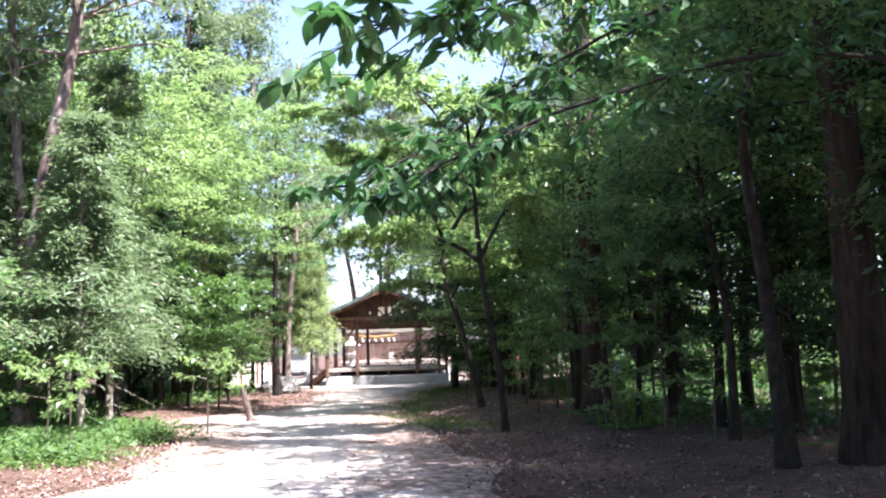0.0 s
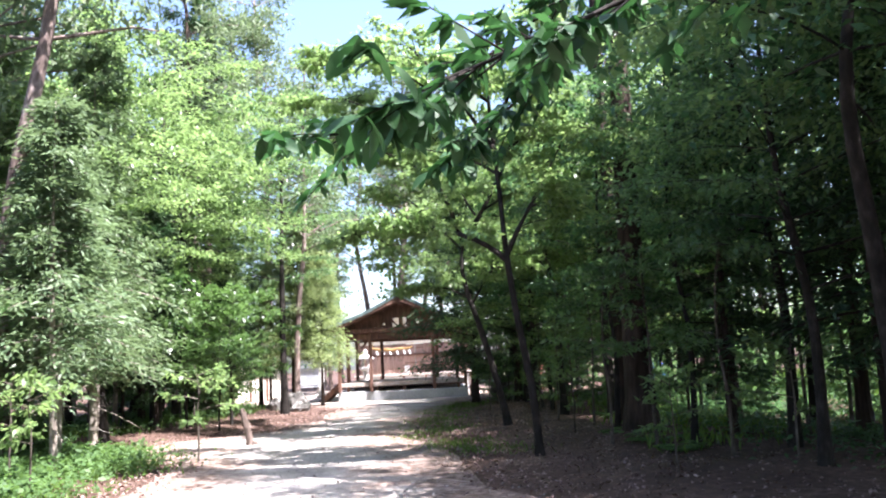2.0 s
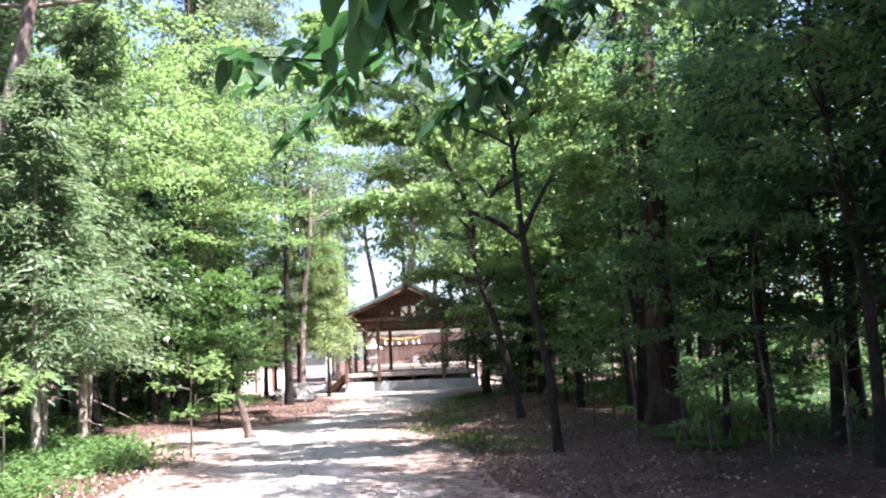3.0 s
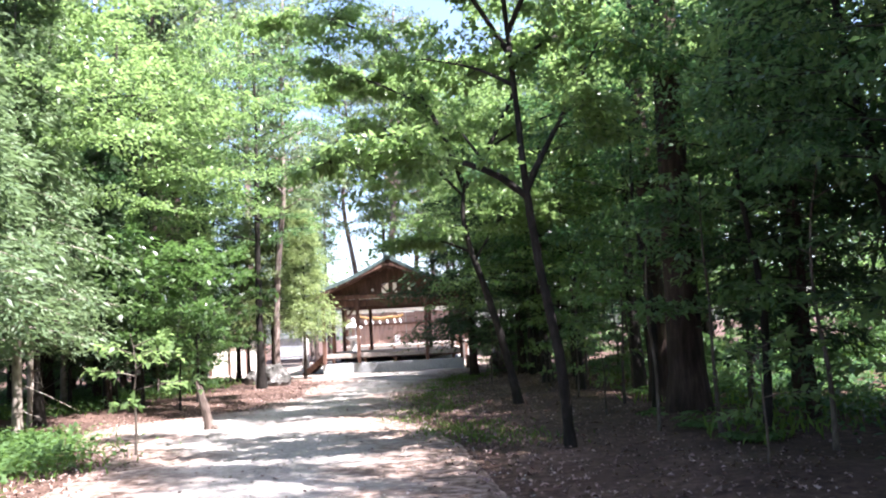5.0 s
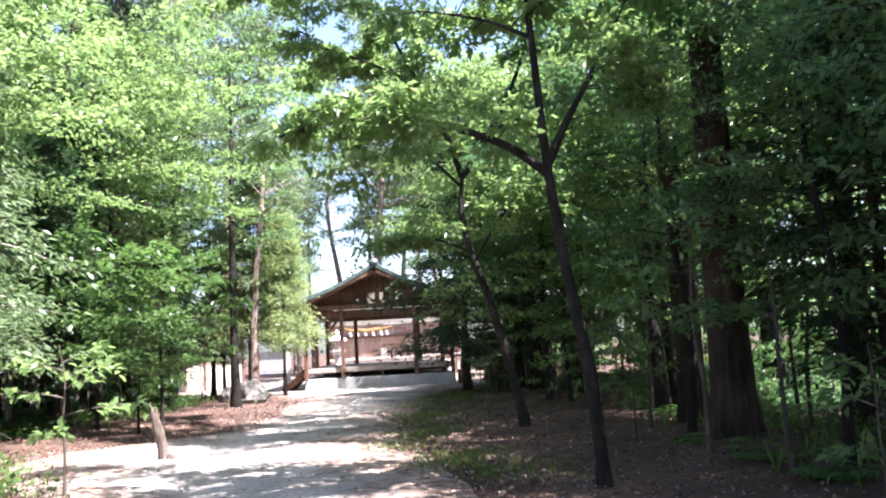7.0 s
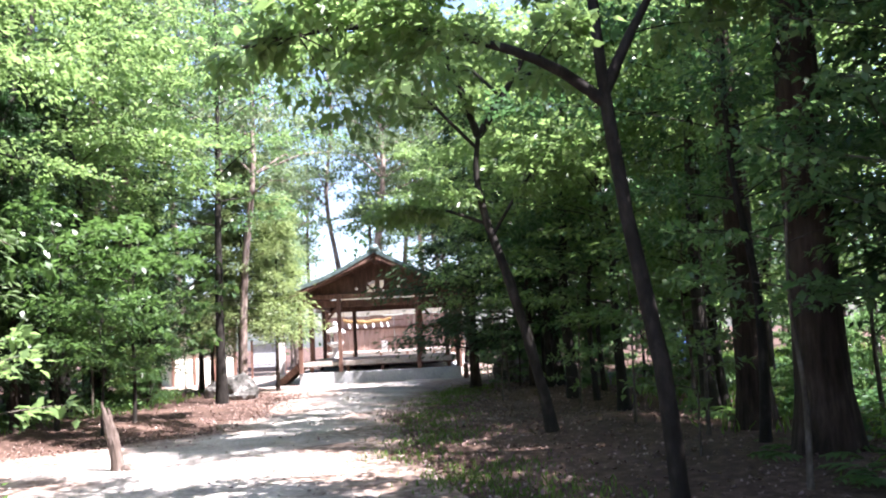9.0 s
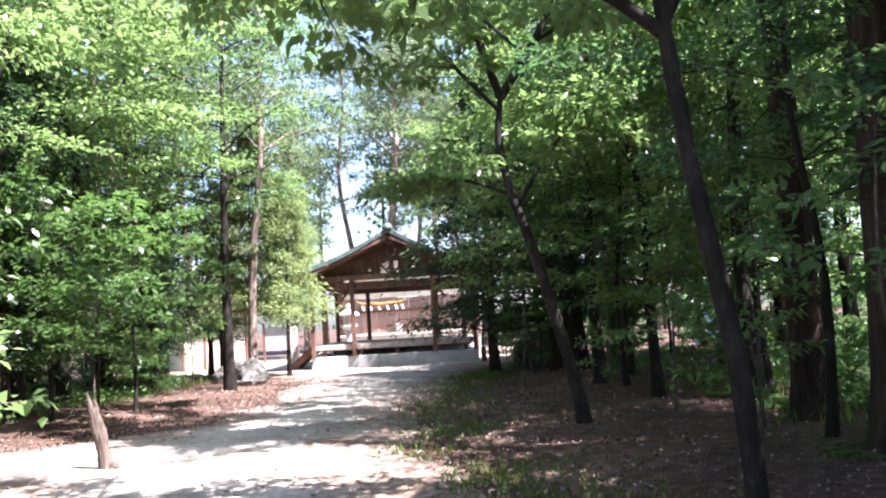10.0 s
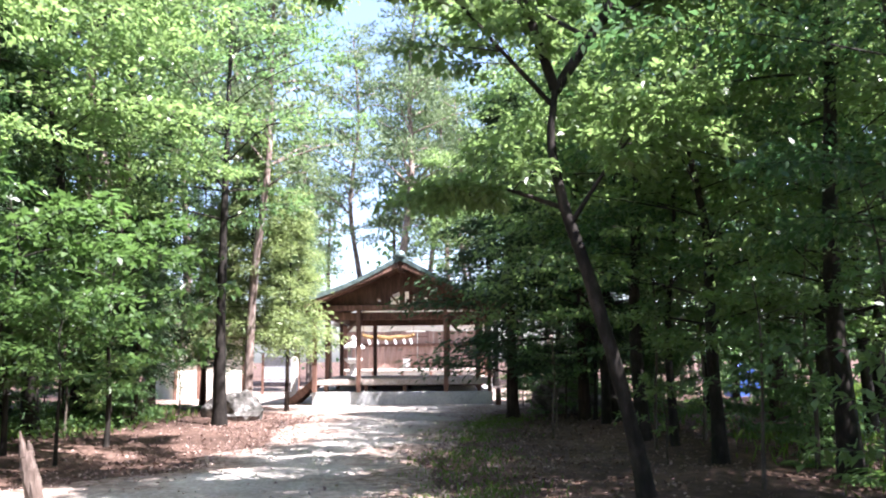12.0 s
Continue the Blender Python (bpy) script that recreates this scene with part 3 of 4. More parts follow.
def sacred_rope():
    ob = thing("sacred_straw_rope", "twisted golden straw rope hung with white paper streamers", "rope", pose(-4.2, 51.42, 2.5))
    t = np.linspace(-1, 1, 40)
    for ph in (0, math.pi):
        pts = np.stack([t * 1.15, 0.05 * np.cos(t * 26 + ph), -0.12 + 0.12 * t ** 2 + 0.05 * np.sin(t * 26 + ph) - 0.02 * np.cos(t * 9)], axis=1)
        child("strand", mesh_from("strand", *tube(pts, 0.058 * (1.2 - 0.6 * t ** 2), 6), M_STRAW, True), ob)
    for x in (-0.85, -0.5, -0.1, 0.3, 0.7, 1.0):
        bm = bmesh.new()
        for k in range(2):
            box_bm((0.085, 0.006, 0.12), (0.04 * (k % 2), -0.07 - 0.012 * k, -0.24 - 0.11 * k), 0, bm)
        part("paper_streamer", bm, M_PAPER, ob, "white folded paper streamer", at=pose(x, 0, 0.02))
    part("hanging_cord", box_bm((0.02, 0.02, 1.16), (0, 0, 0.58)), M_STRAW, ob, at=pose(-1.12, 0.12, 0))
    part("hanging_cord", box_bm((0.02, 0.02, 2.1), (0, 0, 1.05)), M_STRAW, ob, at=pose(1.12, 0.12, 0))
    return ob


sacred_rope()

def worship_hall():
    ob = thing("worship_hall", "brown boarded shrine hall with white plaster gable", "shrine hall", pose(-2.95, 52.5, 0))
    part("foundation", box_bm((6.6, 5.2, 0.55), (0, 2.6, 0.275), 0.02), M_CONCRETE, ob, "pale concrete foundation")
    part("veranda", box_bm((6.9, 1.1, 0.12), (0, -0.55, 0.95), 0.015), M_DECK, ob)
    part("veranda_skirt", box_bm((6.7, 0.06, 0.86), (0, -0.97, 0.45), 0.01), M_GRANITE, ob, "pale stone veranda front")
    for k in range(6):
        part("veranda_post", box_bm((0.12, 0.12, 0.9), (-3.2 + 1.28 * k, -1.03, 0.45), 0.01), M_TIMBER, ob)
    board = None
    for k in range(26):
        x = -3.25 + 0.25 * (k + 0.5)
        if abs(x) < 0.6:
            continue
        if board is None:
            board = part("wall_board", box_bm((0.24, 0.05, 1.7), (0, 0, 0), 0.006), M_BOARD, ob, at=pose(x, 0, 1.85))
        else:
            child("wall_board", board.data, ob, at=pose(x, random.uniform(-0.006, 0.006), 1.85))
    for s in (-1, 1):
        door = part("lattice_door", box_bm((0.6, 0.05, 1.66), (s * 0.31, 0.03, 1.85), 0.01), M_BOARD, ob)
        for j in range(4):
            part("door_rail", box_bm((0.56, 0.03, 0.04), (s * 0.31, -0.01, 1.2 + 0.42 * j), 0.004), M_TIMBER, door)
        part("corner_post", box_bm((0.2, 0.2, 2.55), (s * 3.3, 0, 1.8), 0.012), M_TIMBER, ob)
        part("side_wall", box_bm((0.08, 4.8, 2.5), (s * 3.25, 2.55, 1.8), 0.01), M_BOARD, ob)
    part("rail", box_bm((6.4, 0.09, 0.12), (0, -0.075, 2.08), 0.01), M_TIMBER, ob)
    part("plaster_band", box_bm((6.4, 0.06, 0.36), (0, 0, 2.9), 0.006), M_PLASTER, ob, "white plaster band")
    part("head_beam", box_bm((6.7, 0.16, 0.16), (0, -0.06, 3.17), 0.01), M_TIMBER, ob)
    part("notice", box_bm((0.3, 0.02, 0.42), (-0.5, -0.02, 1.25), 0.004), M_PAPER, ob, "white paper notice")
    bm = bmesh.new()
    ring = [(-3.2, 3.25), (3.2, 3.25), (0, 4.75)]
    a = [bm.verts.new((x, -0.03, z)) for x, z in ring]
    b = [bm.verts.new((x, 0.03, z)) for x, z in ring]
    bm.faces.new(a), bm.faces.new(b[::-1])
    for i in range(3):
        bm.faces.new((a[i], b[i], b[(i + 1) % 3], a[(i + 1) % 3]))
    bmesh.ops.recalc_face_normals(bm, faces=bm.faces)
    part("gable", bm, M_PLASTER, ob, "white plaster gable")
    for s in (-1, 1):
        bm = bmesh.new()
        ring = [(0, 4.85), (s * 3.9, 3.0), (s * 3.9, 3.14), (0, 5.01)]
        a = [bm.verts.new((x, -1.0, z)) for x, z in ring]
        b = [bm.verts.new((x, 6.2, z)) for x, z in ring]
        bm.faces.new(a), bm.faces.new(b[::-1])
        for i in range(4):
            bm.faces.new((a[i], b[i], b[(i + 1) % 4], a[(i + 1) % 4]))
        bmesh.ops.recalc_face_normals(bm, faces=bm.faces)
        part("roof", bm, M_HALLROOF, ob, "pale grey metal roof")
    part("ridge", box_bm((0.3, 7.4, 0.16), (0, 2.6, 5.07), 0.03), M_HALLROOF, ob)
    return ob


worship_hall()

def stone_lantern(x, y, s):
    ob = thing("stone_lantern", "pale granite stone lantern beside the shrine hall", "stone lantern", pose(x, y, 0) @ Matrix.Scale(s, 4))
    part("base", lathe_bm([(0.42, 0), (0.42, 0.14), (0.3, 0.24), (0.2, 0.3)], 6), M_GRANITE, ob)
    part("shaft", lathe_bm([(0.15, 0), (0.13, 0.35), (0.16, 0.4), (0.13, 0.45), (0.15, 0.85)], 12, (0, 0, 0.3)), M_GRANITE, ob)
    part("platform", lathe_bm([(0.16, 0), (0.34, 0.14), (0.34, 0.22)], 6, (0, 0, 1.15)), M_GRANITE, ob)
    for sx in (-1, 1):
        for sy in (-1, 1):
            part("fire_box_pillar", box_bm((0.1, 0.1, 0.34), (sx * 0.14, sy * 0.14, 0.17), 0.01), M_GRANITE, ob, at=pose(0, 0, 1.37))
    part("roof", lathe_bm([(0.42, 0), (0.44, 0.08), (0.25, 0.2), (0.1, 0.28)], 6, (0, 0, 1.71)), M_GRANITE, ob)
    part("finial", lathe_bm([(0.08, 0), (0.12, 0.07), (0.09, 0.16), (0.0, 0.24)], 10, (0, 0, 1.99)), M_GRANITE, ob, smooth=True)
    return ob


stone_lantern(-5.45, 49.0, 1.1)

# ---------------------------------------------------------------- side buildings and small built things
def shed():
    ob = thing("storage_shed", "cream plaster shed with dark brown tiled eaves", "shed", pose(-10.6, 46.0, 0, 0, 0, 38))
    part("wall", box_bm((2.8, 0.15, 2.3), (0, 0, 1.15), 0.01), M_PLASTER, ob)
    part("side_wall", box_bm((0.15, 3.4, 2.3), (-1.32, 1.78, 1.15), 0.01), M_PLASTER, ob)
    part("side_wall", box_bm((0.15, 3.4, 2.3), (1.32, 1.78, 1.15), 0.01), M_PLASTER, ob)
    for x in (-1.35, -0.45, 0.45, 1.35):
        part("wall_post", box_bm((0.13, 0.05, 2.3), (x, -0.1, 1.15), 0.01), M_TIMBER, ob)
    part("wall_beam", box_bm((2.9, 0.07, 0.18), (0, -0.11, 2.39), 0.01), M_TIMBER, ob)
    bm = bmesh.new()
    ring = [(-0.75, 2.45), (1.7, 3.55), (4.2, 2.45), (4.2, 2.6), (1.7, 3.75), (-0.75, 2.6)]
    a = [bm.verts.new((-2.0, y, z)) for y, z in ring]
    b = [bm.verts.new((2.0, y, z)) for y, z in ring]
    bm.faces.new(a), bm.faces.new(b[::-1])
    for i in range(6):
        bm.faces.new((a[i], b[i], b[(i + 1) % 6], a[(i + 1) % 6]))
    bmesh.ops.recalc_face_normals(bm, faces=bm.faces)
    part("roof", bm, M_DARKROOF, ob, "dark brown roof")
    return ob


shed()

def boulder(x, y, w, h, seed, label, mat=None):
    rng = random.Random(seed)
    bm = bmesh.new()
    bmesh.ops.create_icosphere(bm, subdivisions=3, radius=1.0)
    off = rng.uniform(0, 50)
    for v in bm.verts:
        k = 1 + 0.28 * noise.noise(v.co * 1.3 + Vector((off, 0, 0))) + 0.1 * noise.noise(v.co * 4 + Vector((0, off, 0)))
        v.co = Vector((v.co.x * w / 2 * k, v.co.y * w / 2 * 0.8 * k, (v.co.z * 0.62 + 0.42) * h * k))
    me = bpy.data.meshes.new("boulder")
    bm.to_mesh(me)
    bm.free()
    me.materials.append(mat or M_ROCK)
    ob = new("boulder", me)
    ob.matrix_basis = pose(x, y, -0.05, 0, 0, rng.uniform(0, 360))
    return tagged(ob, label, "boulder")


boulder(-6.35, 34.3, 1.2, 0.72, 1, "large grey boulder blotched with pale lichen")
boulder(-7.3, 35.0, 0.7, 0.5, 2, "smaller dark boulder beside the path edge")

def stump(x, y):
    rng = np.random.default_rng(5)
    ob = thing("broken_stump", "grey weathered broken stump standing at path edge", "stump", pose(x, y, -0.03))
    pts = smooth_path([(0, 0, -0.1), (-0.02, 0, 0.2), (-0.09, 0, 0.5), (-0.15, 0.02, 0.72)], 9)
    child("stem", mesh_from("stem", *tube(pts, [0.14, 0.1, 0.085, 0.078, 0.074, 0.072, 0.07, 0.066, 0.058], 10, rng, 0.1), M_DEADWOOD), ob)
    for dx, dy, h in ((-0.03, 0.0, 0.2), (0.035, 0.02, 0.12), (0.0, -0.035, 0.15)):
        child("splinter", mesh_from("splinter", *tube(np.array([(-0.15 + dx, 0.02 + dy, 0.68), (-0.17 + dx, 0.02 + dy, 0.7 + h * 0.6), (-0.185 + dx, 0.02 + dy, 0.7 + h)]), [0.035, 0.022, 0.006], 6, rng, 0.1), M_DEADWOOD), ob)
    child("root", mesh_from("root", *tube(np.array([(0.03, 0, 0.02), (0.13, -0.05, 0.1), (0.22, -0.06, 0.03)]), [0.08, 0.06, 0.03], 7, rng, 0.1), M_DEADWOOD), ob)
    return ob


stump(-4.72, 20.6)


def stone_pillar(x, y, h, w):
    ob = thing("stone_pillar", "upright pale granite pillar beside the shrine yard", "stone pillar", pose(x, y, 0))
    part("base", box_bm((w * 2.2, w * 2.2, 0.22), (0, 0, 0.11), 0.02), M_GRANITE, ob)
    part("shaft", box_bm((w, w, h), (0, 0, 0.22 + h / 2), 0.025), M_GRANITE, ob)
    return ob


stone_pillar(-7.57, 47.2, 1.35, 0.26)


def notice_board(x, y):
    ob = thing("notice_board", "grey framed notice board on two posts", "notice board", pose(x, y, 0, 0, 0, 8))
    for dx in (-0.75, 0.75):
        part("post", box_bm((0.1, 0.1, 1.75), (dx, 0, 0.875), 0.008), M_TIMBER, ob)
    part("panel", box_bm((1.38, 0.06, 0.95), (0, 0, 1.1), 0.008), M_GREYMETAL, ob)
    part("rail", box_bm((1.38, 0.08, 0.07), (0, 0, 0.55), 0.006), M_GREYMETAL, ob)
    part("hood", box_bm((1.9, 0.45, 0.06), (0, 0, 1.78), 0.01), M_ROOF, ob)
    return ob


notice_board(-8.7, 50.0)
boulder(1.75, 35.6, 1.9, 1.0, 3, "dark mossy mound of earth and rock under trees")


def red_drum(x, y):
    ob = thing("red_drum", "faded red metal drum standing in the woods", "drum", pose(x, y, 0))
    part("body", lathe_bm([(0.42, 0), (0.44, 0.03), (0.42, 0.06), (0.42, 0.42), (0.445, 0.45), (0.42, 0.48), (0.42, 0.85), (0.445, 0.88), (0.42, 0.91), (0.42, 1.2)], 18), M_RED, ob, smooth=True)
    part("rim", lathe_bm([(0.43, 1.2), (0.45, 1.22), (0.43, 1.25)], 18), M_RED, ob, smooth=True)
    return ob


red_drum(3.3, 45.5)


def tarpaulin(x, y):
    bm = bmesh.new()
    bmesh.ops.create_grid(bm, x_segments=12, y_segments=10, size=0.5)
    for w in bm.verts:
        d = max(abs(w.co.x), abs(w.co.y)) * 2
        w.co = Vector((w.co.x * 1.1, w.co.y * 0.9, max(0.0, 1.25 * (1 - d ** 3)) + 0.06 * noise.noise(w.co * 9) + 0.03))
    me = bpy.data.meshes.new("tarpaulin")
    bm.to_mesh(me)
    bm.free()
    me.materials.append(M_BLUE)
    ob = new("tarpaulin", me)
    ob.matrix_basis = pose(x, y, 0)
    return tagged(ob, "blue tarpaulin draped over a pile in woods", "tarpaulin")


tarpaulin(9.0, 44.0)


def bollard(x, y):
    ob = thing("short_post", "short dark wooden post beside the plinth", "post", pose(x, y, -0.05))
    part("shaft", lathe_bm([(0.09, 0), (0.085, 0.5), (0.07, 0.58), (0.02, 0.6)], 10), M_TIMBER, ob, smooth=True)
    return ob


bollard(0.15, 39.9)

# ---------------------------------------------------------------- woods
prng = np.random.default_rng(11)
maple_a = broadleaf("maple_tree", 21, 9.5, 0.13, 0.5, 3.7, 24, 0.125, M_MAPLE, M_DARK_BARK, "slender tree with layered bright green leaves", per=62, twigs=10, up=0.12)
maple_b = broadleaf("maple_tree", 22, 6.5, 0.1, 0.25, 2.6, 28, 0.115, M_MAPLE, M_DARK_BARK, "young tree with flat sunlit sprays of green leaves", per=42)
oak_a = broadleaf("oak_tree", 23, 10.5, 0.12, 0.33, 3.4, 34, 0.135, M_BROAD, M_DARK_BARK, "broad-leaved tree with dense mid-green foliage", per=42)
# understorey crown takes the leaf colour with shade in it
oak_b = broadleaf("oak_tree", 24, 7.5, 0.07, 0.36, 2.5, 26, 0.12, M_SHADELEAF, M_DARK_BARK, "thin understorey tree, leaf colour darkened as shade", per=40)
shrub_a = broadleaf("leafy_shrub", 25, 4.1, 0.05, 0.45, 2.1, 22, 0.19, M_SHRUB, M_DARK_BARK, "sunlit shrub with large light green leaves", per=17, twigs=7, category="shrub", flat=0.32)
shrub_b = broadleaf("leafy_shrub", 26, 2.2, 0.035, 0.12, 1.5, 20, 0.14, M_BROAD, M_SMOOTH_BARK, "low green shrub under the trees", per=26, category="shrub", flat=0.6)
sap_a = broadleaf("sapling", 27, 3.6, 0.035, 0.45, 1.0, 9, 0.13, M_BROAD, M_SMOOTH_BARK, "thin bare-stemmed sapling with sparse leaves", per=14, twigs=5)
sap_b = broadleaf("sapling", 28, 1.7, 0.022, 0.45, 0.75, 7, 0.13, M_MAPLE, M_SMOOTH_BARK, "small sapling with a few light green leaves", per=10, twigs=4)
cyp_a = conifer("cypress_tree", 31, 8.5, 0.1, 0.26, 1.9, 80, M_CYPRESS, M_PALE_BARK, "young cypress with drooping grey-green sprays", bare=9)
cyp_b = conifer("cypress_tree", 32, 6.8, 0.08, 0.3, 1.6, 64, M_CYPRESS, M_PALE_BARK, "small cypress with feathery hanging foliage", bare=9)
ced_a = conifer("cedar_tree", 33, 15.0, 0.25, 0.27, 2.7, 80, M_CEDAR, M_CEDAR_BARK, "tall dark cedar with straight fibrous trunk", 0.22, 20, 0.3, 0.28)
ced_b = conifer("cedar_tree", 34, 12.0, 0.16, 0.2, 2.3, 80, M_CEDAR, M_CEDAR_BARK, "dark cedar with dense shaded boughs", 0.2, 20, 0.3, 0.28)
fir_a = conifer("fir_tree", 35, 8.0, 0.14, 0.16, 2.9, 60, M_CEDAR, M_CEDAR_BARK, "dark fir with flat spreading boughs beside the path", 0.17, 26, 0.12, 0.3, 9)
oak_c = broadleaf("oak_tree", 29, 16.0, 0.2, 0.42, 4.4, 34, 0.16, M_BROAD, M_DARK_BARK, "tall oak with an open high crown, mostly added for shade", per=34, twigs=9)
ced_t = conifer("cedar_tree", 36, 22.0, 0.29, 0.6, 1.9, 26, M_CEDAR, M_CEDAR_BARK, "old cedar with thick straight reddish trunk", 0.24, 18, 0.3, 0.28)
pine_a = pine("red_pine", 41, 20.0, 0.25, "tall red pine with pinkish flaking bark", 0.9, 44)
pine_b = pine("red_pine", 42, 17.0, 0.2, "sinuous red pine with sunlit pale bark", -0.7, 40)

plant(pine_a, [(-8.9, 18.2, 0.95), (-9.6, 34.6, 1.0), (-16, 37, 0.68), (-13, 46), (-1.5, 68), (2.5, 63), (-7, 67), (-13.5, 52, 1.15), (-4.6, 60.5, 1.25), (7.5, 52, 1.2), (-11, 51, 1.25), (-3.2, 74, 1.2), (5, 72, 1.2), (-0.2, 62, 0.9), (-15, 30), (12, 60)], "red pines along the path", prng)
plant(pine_b, [(-9.6, 19.4, 1.0), (-10.6, 35.2), (-6.75, 36.2, 0.8), (-4.5, 65), (-9.2, 61), (0.4, 72), (-18, 40), (7, 66), (-11, 70)], "red pines along the path", prng)
cyp_c = conifer("cypress_tree", 37, 7.5, 0.09, 0.3, 1.7, 60, M_LIGHTCONE, M_CEDAR_BARK, "light green conifer behind the boulder", droop=0.2)
plant(cyp_c, [(-6.85, 36.9, 0.95), (-8.3, 38.6, 0.9)], "light conifers near the boulder", prng)
plant(cyp_a, [(-7.9, 20.2, 0.95), (-8.8, 22.5), (-10.2, 27), (-11, 22), (-12, 18), (-12.5, 31), (-14, 26), (-9.2, 56, 1.2)], "young cypresses beside the path", prng)
plant(cyp_b, [(-7.2, 17.0, 1.0), (-7.8, 18.4, 1.0), (-9.5, 15.6), (-10.5, 19), (-8.9, 13.2), (-8.6, 53, 1.3), (-12, 42, 1.2)], "young cypresses beside the path", prng)
plant(maple_a, [(-8.7, 22.6, 1.0), (-12, 38, 1.2), (2.2, 31.2, 1.15), (12, 27, 0.95), (6.4, 28.6, 1.0), (4.4, 26.0, 1.0), (-9.3, 29.6, 1.15), (-11.6, 30.5, 1.2), (6.0, 17.6, 0.95), (-13.2, 40.5, 1.0), (2.0, 27.5, 1.0), (3.4, 23, 1.0), (2.7, 37.6, 1.1), (-13, 22, 1.2), (0.8, 58, 1.3)], "bright green maples", prng)
plant(maple_b, [(2.4, 24.6, 1.05), (3.9, 24.0, 1.0), (5.2, 19.6, 1.0), (1.9, 30.5, 1.0), (6, 28, 1.1), (-12, 28, 1.2)], "bright green maples", prng)
plant(shrub_a, [(-7.7, 25.6, 1.0), (-6.6, 24.9, 0.62), (-9.9, 25.2, 0.9), (5.2, 35, 1.0), (6.8, 33, 1.0)], "sunlit shrubs", prng)
plant(shrub_b, [(-8.8, 18.6, 0.7), (-8.3, 31.6, 0.9), (-9.4, 33.2, 1.0), (-11.2, 36.8, 1.2), (5.6, 19.4, 0.6), (4.8, 22.6, 0.7), (3.9, 25.4, 0.7), (3.3, 31.2, 0.9), (6.6, 15.4, 0.6), (7.4, 18.2, 0.7), (6.4, 23, 0.9), (4.7, 28.2, 1.1), (1.4, 35.2, 0.55), (2.2, 33.8, 0.9), (8.6, 20.6, 1.3), (-12.6, 33.6, 1.3), (-10.6, 29, 1.0), (-13, 24, 1.2), (0.9, 39.5, 0.8), (1.4, 42, 1.0), (5.2, 40, 1.2), (7, 37, 1.3), (8.6, 42, 1.4), (10, 34, 1.3), (12, 31, 1.3), (9.6, 27, 1.2), (11.6, 38, 1.4), (13.5, 27, 1.3), (14.5, 33, 1.4), (3.6, 43.5, 1.2), (6, 48, 1.4), (9.8, 47, 1.5), (-14, 29, 1.2), (-15, 34, 1.3), (-13, 39, 1.3), (-15.5, 43, 1.4)], "low shrubs under the trees", prng)
plant(sap_a, [(2.3, 17.0, 0.9), (2.9, 16.2, 1.0), (1.9, 21.6, 0.8), (3.9, 18.0, 1.1), (4.4, 17.2, 1.2), (2.5, 20.3, 1.0), (5.4, 16.4, 1.2), (3.6, 14.6, 1.1), (1.9, 26.2, 1.0), (2.9, 27.2, 1.1), (4.9, 20.8, 1.2), (5.9, 13.4, 1.1), (6.4, 17.2, 1.3), (-8.3, 15.4, 1.0), (-9.2, 17.0, 1.1), (-9.0, 30.4, 1.0), (-10.4, 33.4, 1.1), (-7.8, 33.8, 0.8), (1.4, 33.2, 0.9), (0.9, 30.6, 0.8), (0.6, 28.4, 0.7), (3.4, 24.0, 1.1)], "thin saplings", prng)
plant(sap_b, [(-4.87, 17.5, 1.0), (-6.2, 14.2, 0.9), (-7.0, 15.2, 1.0), (1.9, 18.6, 0.8), (2.6, 13.8, 0.8), (1.6, 24.2, 0.7), (-7.2, 28.2, 1.0), (4.0, 13.2, 1.0)], "small saplings", prng)
plant(ced_t, [(3.1, 18.4, 0.95), (3.35, 21.0, 0.8), (5.0, 10.4, 1.05)], "old cedars", prng)
# right-hand oaks, mostly out of view, added to dapple the path
plant(oak_c, [(6.9, 7.2, 1.0), (8.1, 12.0, 0.95), (8.2, 30.5, 0.9), (7.2, 1.5, 1.0)], "tall oaks", prng)
# cedars below y 2 stand unseen, added to close off light from behind
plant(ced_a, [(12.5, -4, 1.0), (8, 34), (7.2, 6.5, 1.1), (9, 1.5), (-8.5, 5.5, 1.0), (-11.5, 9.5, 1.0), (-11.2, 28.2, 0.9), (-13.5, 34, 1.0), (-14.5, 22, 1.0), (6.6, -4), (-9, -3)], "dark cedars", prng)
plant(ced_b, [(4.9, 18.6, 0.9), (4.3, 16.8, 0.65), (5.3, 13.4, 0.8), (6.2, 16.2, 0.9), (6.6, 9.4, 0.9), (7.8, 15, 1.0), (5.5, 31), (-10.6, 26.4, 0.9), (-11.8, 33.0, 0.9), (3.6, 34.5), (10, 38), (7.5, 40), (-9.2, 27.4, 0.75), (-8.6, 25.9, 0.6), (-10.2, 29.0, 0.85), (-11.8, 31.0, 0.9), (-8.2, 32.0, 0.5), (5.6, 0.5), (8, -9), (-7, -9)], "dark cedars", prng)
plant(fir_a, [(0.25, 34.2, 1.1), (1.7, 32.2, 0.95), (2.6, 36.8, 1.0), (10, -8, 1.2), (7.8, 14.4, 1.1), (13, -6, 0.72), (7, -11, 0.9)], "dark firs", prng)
plant(oak_a, [(1.9, 38.4, 0.9), (4.7, 15.2, 0.85), (4.1, 12.7, 0.75), (4.5, 38), (6.3, 11.2, 0.9), (9, 15), (10, 31), (-11, 30.4, 1.0), (-12.4, 25.2, 1.0)], "shaded broad-leaved trees", prng)
